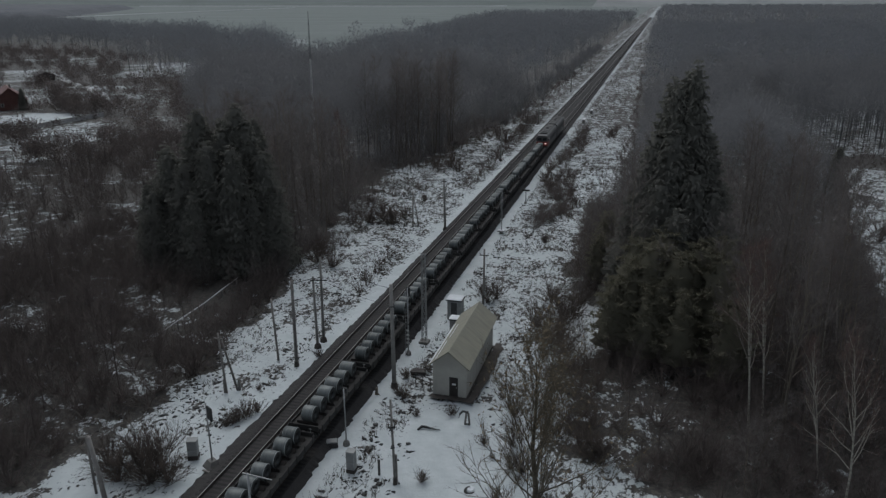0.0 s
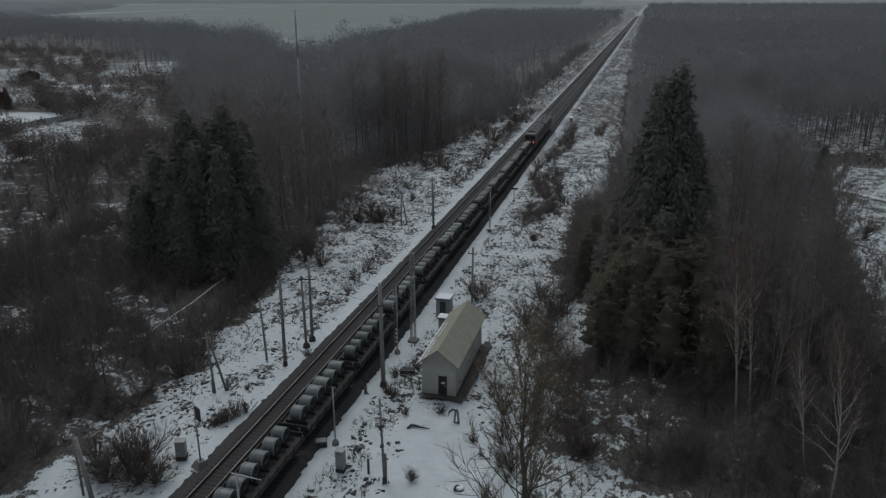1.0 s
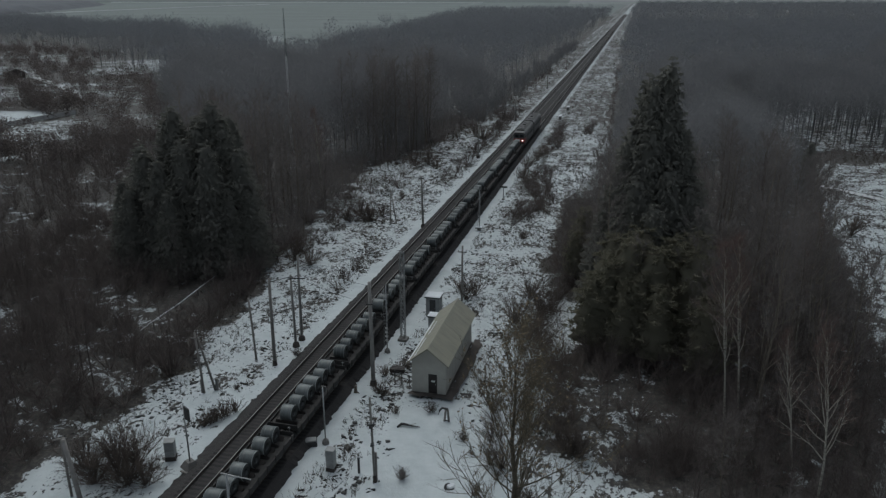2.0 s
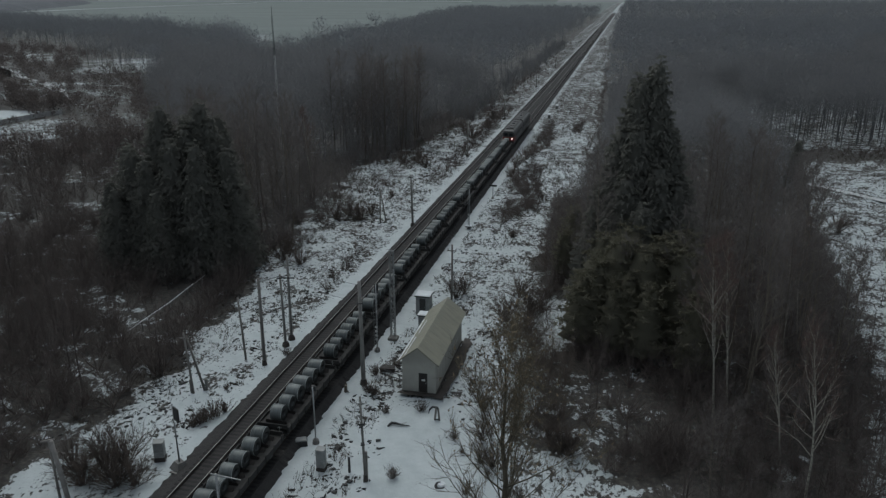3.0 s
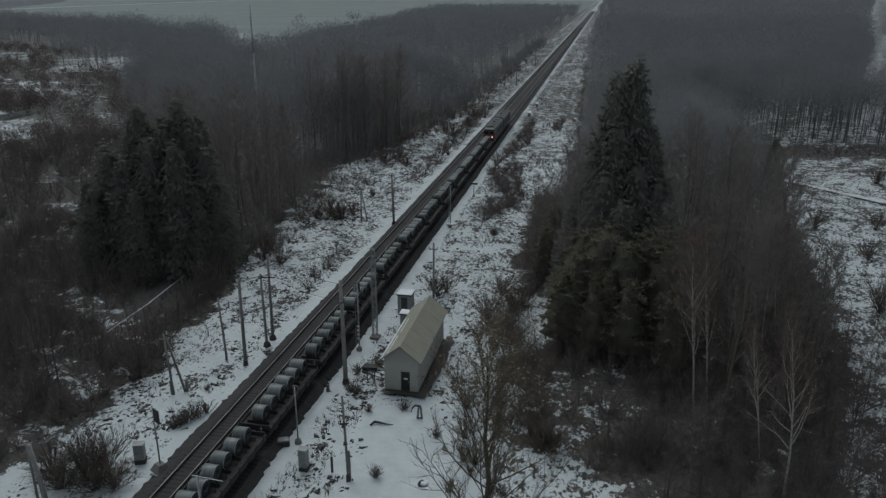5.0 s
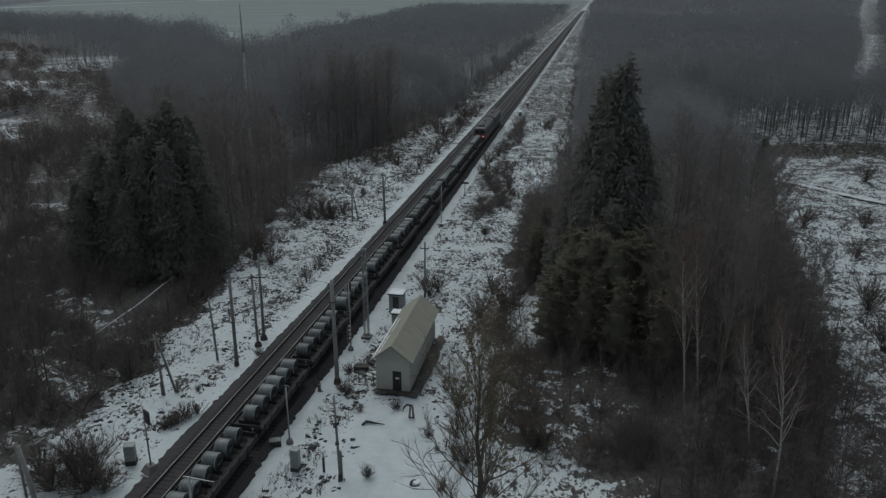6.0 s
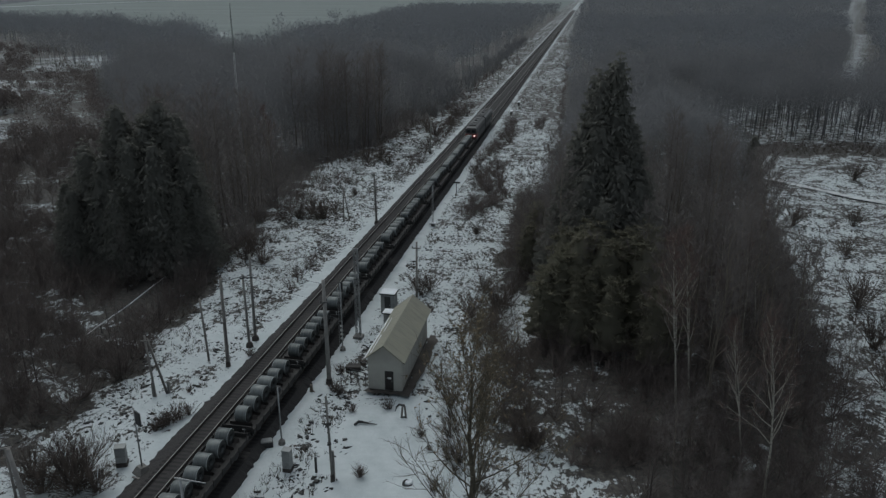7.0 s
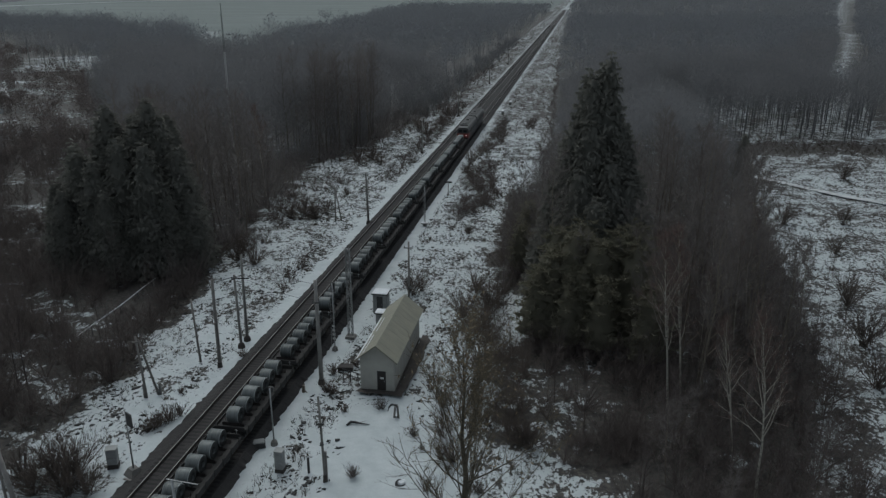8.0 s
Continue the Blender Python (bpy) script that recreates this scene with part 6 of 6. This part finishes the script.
THICKET = [(-13, 66), (-12.5, 88), (-9, 97), (-5, 80), (0, 64), (7, 50), (5, 45), (-2, 50), (-9, 58)]
stuff("thicket", "tangle of bare brown bushes beside the hut", "brush", SHRUBS, scatter(THICKET, 1.9, lambda X, Y: (waves(X, Y, 8.0, 86) > -0.35) & ((X < -3) | (Y > 57)) & ~hole(X, Y), 162), (0.4, 0.95), SHRUB, 163)
stuff("thicket_saplings", "slim leafless saplings among the bushes", "brush", POLES, scatter(THICKET, 3.0, lambda X, Y: (waves(X, Y, 8.0, 86) > -0.1) & ((X < -3) | (Y > 57)) & ~hole(X, Y), 164), (0.3, 0.7), SHRUB, 165)
spots = scatter(WOOD_LEFT, 3.2, lambda X, Y: (Y < 240) & (X > -110) & (edge_distance(WOOD_LEFT, X, Y) < 13), 166)
stuff("wood_edge_bushes", "dense bare bushes under the edge of the wood", "brush", DOMES, spots, (0.5, 1.1), TWIG, 167)
SCRUB = [[(-20.5, 152), (-20.3, 172), (-16.5, 170), (-14.5, 146), (-17.5, 144)], [(-18.8, 124), (-20.5, 140), (-17.5, 147), (-12.5, 145), (-16, 130)],
         [(-20.4, 180), (-21.9, 196), (-21.4, 238), (-19.6, 238), (-17.8, 197)], [(-13.5, 228), (-11, 240), (-10.6, 222), (-13, 217)], [(-39.5, 150), (-36.4, 150), (-35.8, 265), (-40.5, 265)], [(-38.4, 86), (-36.7, 86), (-36.6, 106), (-38.2, 106)]]
scrub = np.concatenate([scatter(p, 1.7, lambda X, Y: waves(X, Y, 7.0, 89) > -0.5, 180 + i) for i, p in enumerate(SCRUB)])
stuff("line_scrub", "dark bare scrub along the foot of the bank", "brush", SHRUBS, scrub, (0.65, 1.35), BRUSHTWIG, 190)
low = np.concatenate([scatter(p, 1.35, lambda X, Y: waves(X, Y, 6.0, 97) > -0.45, 186 + i) for i, p in enumerate(SCRUB[:4])])
stuff("verge_thicket", "low dark tangle of bare bushes beside the bed", "brush", TANGLES, low, (0.22, 0.42), BRUSHTWIG, 193)
LUMP = [(-9.6, 98), (-9.6, 112), (-10.2, 126), (-9.0, 142), (-5, 140), (-3, 96)]
stuff("edge_thicket", "dense brown thicket at the corner of the wood", "brush", POLES[:1] + TANGLES, scatter(LUMP, 1.5, lambda X, Y: Y > 0, 191), (0.5, 0.95), SHRUB, 192)
spots = scatter([(-62, 236), (-62, 640), (-43.5, 640), (-43.5, 236)], 3.4, lambda X, Y: (edge_distance(WOOD_LEFT, X, Y) < 6.5 + 4 * waves(X, Y, 24.0, 95)) & (inside(WOOD_LEFT, X, Y) | (waves(X, Y, 11.0, 96) > 0.35)), 195)
stuff("far_edge_bushes", "bare bushes closing the far edge of the wood", "brush", DOMES, spots, (0.55, 1.25), TWIGMID_HAZE, 196)
BAND_L = [(-62, 95), (-42, 95), (-40, 420), (-62, 420)]
BAND_R = [(-22, 95), (0, 60), (2, 420), (-20, 420)]
near_wood = lambda w, far: (lambda X, Y: (edge_distance(w, X, Y) < far * (0.55 + 0.6 * waves(X, Y, 14.0, 83))) & ~inside(w, X, Y))
spots = np.concatenate([scatter(BAND_L, 2.0, near_wood(WOOD_LEFT, 6.0), 57), scatter(BAND_R, 2.0, near_wood(WOOD_RIGHT, 2.6), 58)])
tall = np.concatenate([scatter(BAND_L, 2.8, near_wood(WOOD_LEFT, 3.5), 157), scatter(BAND_R, 2.8, near_wood(WOOD_RIGHT, 1.2), 158)])
stuff("edge_saplings", "leafless saplings along the wood edges", "brush", POLES, tall, (0.35, 0.85), TWIG, 159)
mounds = np.array([(-50, 105), (-48.4, 106.5), (-51.5, 107), (-49.5, 118), (-47.4, 120.5), (-45.4, 122.5), (-51.5, 120), (-53.5, 118), (-50, 140), (-48, 144), (-46.5, 147), (-53, 129), (-55, 119), (-52, 134), (-56, 127), (-50.5, 150), (-48.5, 157), (-47, 163), (-52.5, 103), (-54, 99)], float)
dark = np.array([(-19.8, 146), (-18.4, 148), (-20.6, 149.5), (-17.4, 145.5), (-19.4, 152), (-20.8, 156), (-18.2, 131), (-17.0, 133.5), (-16.0, 136), (-18.6, 135), (-19.6, 132), (-15.0, 138.5), (-20.2, 128.5), (-14.4, 135)], float)
mounds = np.concatenate([mounds, dark])
stuff("edge_mounds", "dense dark bushes in snow before the wood", "brush", TANGLES, np.concatenate([mounds, mounds + [0.9, 0.7], mounds + [-0.8, 0.9]]), (0.35, 0.62), BRUSHTWIG, 60)
stuff("edge_brush", "low bare brush along the wood edges", "brush", SHRUBS, spots, (0.5, 1.15), SHRUB, 59)

bush = []
for i, (h, n, k) in enumerate(((1.6, 40, 14), (2.6, 34, 16), (1.0, 46, 8), (3.0, 46, 22))):
    v, f = shrub_arrays(np.random.default_rng(340 + i), h, n, k, i == 3, 1.45)
    t = thing("shrub", "bare brown shrub standing in the snow", "shrub", group="shrubs along the line")
    part("twig_mass", soup("twig_mass", v, f, SHRUB), None, t)
    bush.append(t)
for k, (x, y, i, s) in enumerate(((-16.3, 50.8, 0, 0.8), (-22.0, 63.3, 0, 0.95), (-22.8, 63.8, 2, 1.3), (-21.3, 69.4, 0, 0.7), (-23.2, 67.4, 2, 1.0), (-37.9, 44.4, 3, 1.15), (-39.3, 45.4, 3, 1.25), (-36.5, 44.9, 3, 0.85), (-40.6, 44.0, 3, 1.0), (-41, 47.2, 1, 1.4), (-39, 47.4, 1, 1.1), (-42.6, 45.6, 3, 1.0), (-16.6, 61.5, 2, 0.9), (-9.5, 54.3, 3, 0.55), (-8.6, 52.7, 0, 0.6), (-11.4, 55.6, 0, 0.5), (-5.8, 50.6, 2, 0.8), (-9.9, 50, 2, 0.9), (-12.6, 57.6, 2, 0.8), (-4, 58.3, 3, 0.8), (-2.2, 57, 3, 0.8), (-6.2, 60.6, 3, 0.7), (-19.6, 90.5, 1, 0.95), (-18.6, 92, 1, 0.8),
                                  (-20.8, 93, 0, 1.1), (-36.2, 54.6, 2, 1.1), (-35.5, 56, 2, 1.2), (-35.9, 55.2, 2, 1.2), (-35.0, 57, 2, 1.0), (-36.6, 54, 2, 0.9), (-22.2, 161, 3, 0.9), (-20.5, 156, 3, 0.8),
                                  (-22.6, 170, 1, 1.2), (-21.6, 180, 1, 1.1), (-44, 122, 3, 1.0), (-46.5, 124, 3, 1.1), (-43, 126, 3, 0.8), (-48, 121, 3, 1.0), (-45, 98, 3, 0.9), (-48, 99, 3, 1.0), (-43, 138, 0, 1.4), (-49, 103, 3, 0.9), (-46, 170, 3, 1.1), (-49, 168, 3, 1.1), (-43, 165, 3, 0.8), (-40, 205, 3, 1.1), (-43, 209, 3, 1.2), (-38.5, 222, 3, 1.1), (-40, 240, 3, 1.2), (-2.8, 57.5, 3, 0.8), (-3.8, 61, 3, 0.9), (-10.5, 82, 3, 0.9), (-9.5, 87, 3, 0.9), (-11.3, 92, 3, 1.0), (-16, 118, 0, 1.3),
                                  (-12, 84, 1, 1.1), (-10.8, 63, 1, 0.8), (-10, 58, 1, 0.8), (-8.4, 54, 1, 0.9), (47, 134, 1, 1.1), (37, 133, 1, 1.3), (41, 118, 1, 1.0),
                                  (52, 128, 0, 1.0), (44, 104, 1, 1.2), (36, 96, 1, 1.4), (34, 84, 1, 1.5), (32, 74, 1, 1.5), (58, 170, 1, 1.3), (70, 160, 1, 1.2), (-37, 61, 0, 0.6), (-34.3, 69.5, 2, 0.8), (-19.9, 60.5, 2, 0.7))):
    put(bush[i], used, stand(x, y, s, k * 53))


def tuft(r, h, n):
    b = np.stack([r.normal(0, 0.14, n), r.normal(0, 0.14, n), np.full(n, -0.02)], 1)
    t = b + np.stack([r.normal(0, 0.30, n) * h, r.normal(0, 0.30, n) * h, r.uniform(0.45, 1.0, n) * h], 1)
    return tri_rows(b, t, np.full(n, 0.06), r)


TUFTS = [tuft(np.random.default_rng(360 + i), h, 10) for i, h in enumerate((0.35, 0.5, 0.8))]
EDGE_L = [(-49, 50), (-36, 50), (-35.5, 230), (-50, 230), (-58, 165), (-51, 110)]
EDGE_R = [(-24.3, 40), (-17, 40), (-20, 57), (-20.5, 64), (-20, 78), (-9, 78), (-7, 100), (-4, 190), (-23.3, 190)]
CLEARING = [(24, 62), (30, 100), (34, 150), (37, 245), (120, 240), (90, 100), (45, 62)]
clump = lambda s: (lambda X, Y: waves(X, Y, 9.0, s) + 0.7 * waves(X, Y, 2.6, s + 1) > -0.1)
grass = np.concatenate([scatter(EDGE_L, 0.66, clump(61), 62), scatter(EDGE_R, 0.62, clump(63), 64), scatter(CLEARING, 1.15, clump(65), 66)])
FAR_L, FAR_R = [(-46, 230), (-35.5, 230), (-35.5, 700), (-46, 700)], [(-22.6, 190), (-4, 190), (-8, 420), (-14, 750), (-22.6, 750)]
spots = np.concatenate([scatter(FAR_L, 2.1, clump(68), 69), scatter(FAR_R, 2.1, clump(70), 71)])
stuff("far_scrub", "dead grass and low scrub along the line", "grass", SHRUBS[2:] + TUFTS[2:], spots, (0.35, 0.9), SHRUB, 75)
stuff("dead_grass", "clumps of dead grass poking through thin snow", "grass", TUFTS, grass, (0.6, 1.3), GRASS, 67)

CLODS = []
for i in range(5):
    r = np.random.default_rng(380 + i)
    a, b, c = r.uniform(0.18, 0.5), r.uniform(0.08, 0.2), r.uniform(0.04, 0.10)
    v = np.array([(a, 0, 0), (0.1 * a, b, 0), (-a, 0.2 * b, 0), (0, -b, 0), (0.1 * a, 0, c), (0.3 * a, 0.1 * b, -0.12)]) + r.normal(0, 0.03, (6, 3)) + [0, 0, 0.12]
    CLODS.append((v, np.array([(0, 1, 4), (1, 2, 4), (2, 3, 4), (3, 0, 4), (1, 0, 5), (2, 1, 5), (3, 2, 5), (0, 3, 5)])))
STALKS = [shrub_arrays(np.random.default_rng(390 + i), h, 4, 3, False, 1.0) for i, h in enumerate((1.2, 1.7))]
heaps = lambda s: (lambda X, Y: waves(X, Y, 7.0, s) + 0.8 * waves(X, Y, 2.2, s + 1) > 0.35)
YARD = [(-24.0, 44), (-17.5, 44), (-18.5, 56), (-20.0, 61), (-20.2, 79), (-22.6, 79), (-23.0, 60)]
HUTSIDE = [(-14.8, 63), (-14.2, 78), (-10.5, 80), (-8.5, 66), (-12, 60)]
spots = np.concatenate([scatter(EDGE_L, 0.72, heaps(92), 93), scatter(EDGE_R, 0.95, heaps(94), 95), scatter(YARD, 0.55, heaps(96), 97), scatter(HUTSIDE, 0.6, heaps(98), 99)])
stuff("leaf_litter", "dark clods and leaf litter lying on the snow", "litter", CLODS, spots, (0.55, 1.25), TANK, 76)
spots = np.concatenate([scatter(EDGE_L, 1.9, clump(61), 77), scatter(YARD, 1.6, clump(63), 78)])
stuff("dry_stalks", "thin dry weed stalks standing in snow", "weeds", STALKS, spots, (0.6, 1.2), GRASS, 79)


# ------------------------------------------------ distance: hamlet and antenna
def house(x, y, turn, w, d, wall, roof_h, label, mats):
    h = thing("house", label, "house", (x, y, 0), turn, "houses of the hamlet")
    xm = w / 2
    part("wall", Geo().box(-xm, -d / 2, -0.2, xm, d / 2, wall).loft([[(-xm, q, wall), (xm, q, wall), (0, q, wall + roof_h - 0.1)] for q in (d / 2, -d / 2)]), mats[0], h)
    for s in (-1, 1):
        g = Geo()
        sec = [(s * (xm + 0.6), wall - 0.25), (0, wall + roof_h), (0, wall + roof_h + 0.15), (s * (xm + 0.6), wall - 0.1)]
        g.loft([[(a, q, b) for a, b in (sec if s < 0 else sec[::-1])] for q in (d / 2 + 0.5, -d / 2 - 0.5)])
        part("roof", g, mats[1], h, "sheet-metal roof slope")
    for q in (-0.25, 0.25):
        win = part("window", Geo().box(q * w - 0.5, -d / 2 - 0.06, 1.2, q * w + 0.5, -d / 2 + 0.02, 2.5, 0.02), WHITEPAINT, h)
        part("pane", Geo().box(q * w - 0.42, -d / 2 - 0.08, 1.28, q * w + 0.42, -d / 2 - 0.05, 2.42), GLASS, win)
    part("chimney", Geo().box(0.6, -0.4, wall + roof_h - 0.9, 1.2, 0.2, wall + roof_h + 0.7, 0.04), CONCRETE, h)


house(-232, 228, 48, 11.0, 15.0, 3.2, 4.6, "red-roofed wooden house in snowy garden", (REDWALL, REDROOF))
house(-249, 240, 45, 8.0, 10.0, 3.0, 3.2, "red boarded house with a dark red roof", (REDWALL, REDROOF))
house(-299, 318, 50, 8.0, 14.0, 2.6, 1.6, "low dark timber shed in a snowy yard", (DOORBROWN, LOCOROOF))
f = thing("board_fence", "long grey board fence round the gardens", "fence", (-184, 176, 0))
bends = [Vector((-16, 2, 0)), Vector((-9.3, 8.3, 0)), Vector((-1.6, 13.6, 0)), Vector((-1.3, 22.7, 0)), Vector((1.1, 42.3, 0))]
up, n = Vector((0, 0, 1.5)), Vector((0.03, 0, 0))
for p0, p1 in zip(bends, bends[1:]):
    count = max(2, round((p1 - p0).length / 2.2))
    for k in range(count):
        a, b = p0.lerp(p1, k / count), p0.lerp(p1, (k + 0.96) / count)
        part("panel", Geo().add([a - n, a + n, b + n, b - n, a - n + up, a + n + up, b + n + up, b - n + up],
                                [(3, 2, 1, 0), (4, 5, 6, 7), (0, 1, 5, 4), (1, 2, 6, 5), (2, 3, 7, 6), (3, 0, 4, 7)]), FENCE, f)
GARDEN = [crown_tree(np.random.default_rng(260 + i), h, 0.08, w, 170, 0.7, 0.22, 0.0, 3) for i, (h, w) in enumerate(((3.6, 0.75), (5.0, 0.6), (8.5, 0.36)))]
out = lambda X, Y: np.all([~inside(p, X, Y) for p in GLADES], axis=0)
vill = scatter(VILLAGE, 7.0, lambda X, Y: (waves(X, Y, 34.0, 71) > -0.9) & out(X, Y), 72)
stuff("garden_trees", "scattered bare garden trees and bushes", "trees", GARDEN, vill, (0.6, 1.35), BRUSHTWIG, 73)

HEDGES = [crown_tree(np.random.default_rng(265 + i), h, 0.08, w, 620, 0.6, 0.24, 0.0, 4) for i, (h, w) in enumerate(((5.5, 0.55), (7.0, 0.42)))]
clumps = np.array([(-206, 224), (-201, 222), (-196, 220.5), (-191, 219), (-188, 224), (-193, 226), (-178, 171), (-176.5, 176), (-150, 151), (-146, 149), (-141, 149), (-137, 152), (-168, 166), (-213, 240), (-219, 236), (-240, 262), (-248, 268), (-262, 276)], float)
stuff("garden_bushes", "dense dark bushes round the snowy gardens", "bushes", HEDGES, clumps, (0.8, 1.25), BRUSHTWIG, 74)

m = thing("antenna_mast", "tall thin lattice radio mast above the woods", "mast", (-83.3, 174.5, 0))
w = 0.24
for a, b in ((-1, -0.6), (1, -0.6), (0, 1.1)):
    at = lambda z: (a * w * (1 - 0.5 * z / 33), b * w * (1 - 0.5 * z / 33), z)
    leg = part("leg", Geo().bar(at(-0.3), at(24.0), 0.055), WHITEPAINT, m, "white-painted lower leg")
    part("upper_leg", Geo().bar(at(24.0), at(33.0), 0.05), DARKSTEEL, leg)
g = Geo()
for k in range(22):
    z, c = 1.5 * k, ((-1, -0.6), (1, -0.6), (0, 1.1))
    for i in range(3):
        s0, s1 = w * (1 - 0.5 * z / 33), w * (1 - 0.5 * (z + 1.5) / 33)
        g.bar((c[i][0] * s0, c[i][1] * s0, z), (c[(i + 1) % 3][0] * s1, c[(i + 1) % 3][1] * s1, z + 1.5), 0.025)
part("bracing", g, CABINETGREY, m)
part("whip_aerial", Geo().tube([(0, 0, 33), (0, 0, 35.2)], [0.06, 0.05], 6), DARKSTEEL, m)
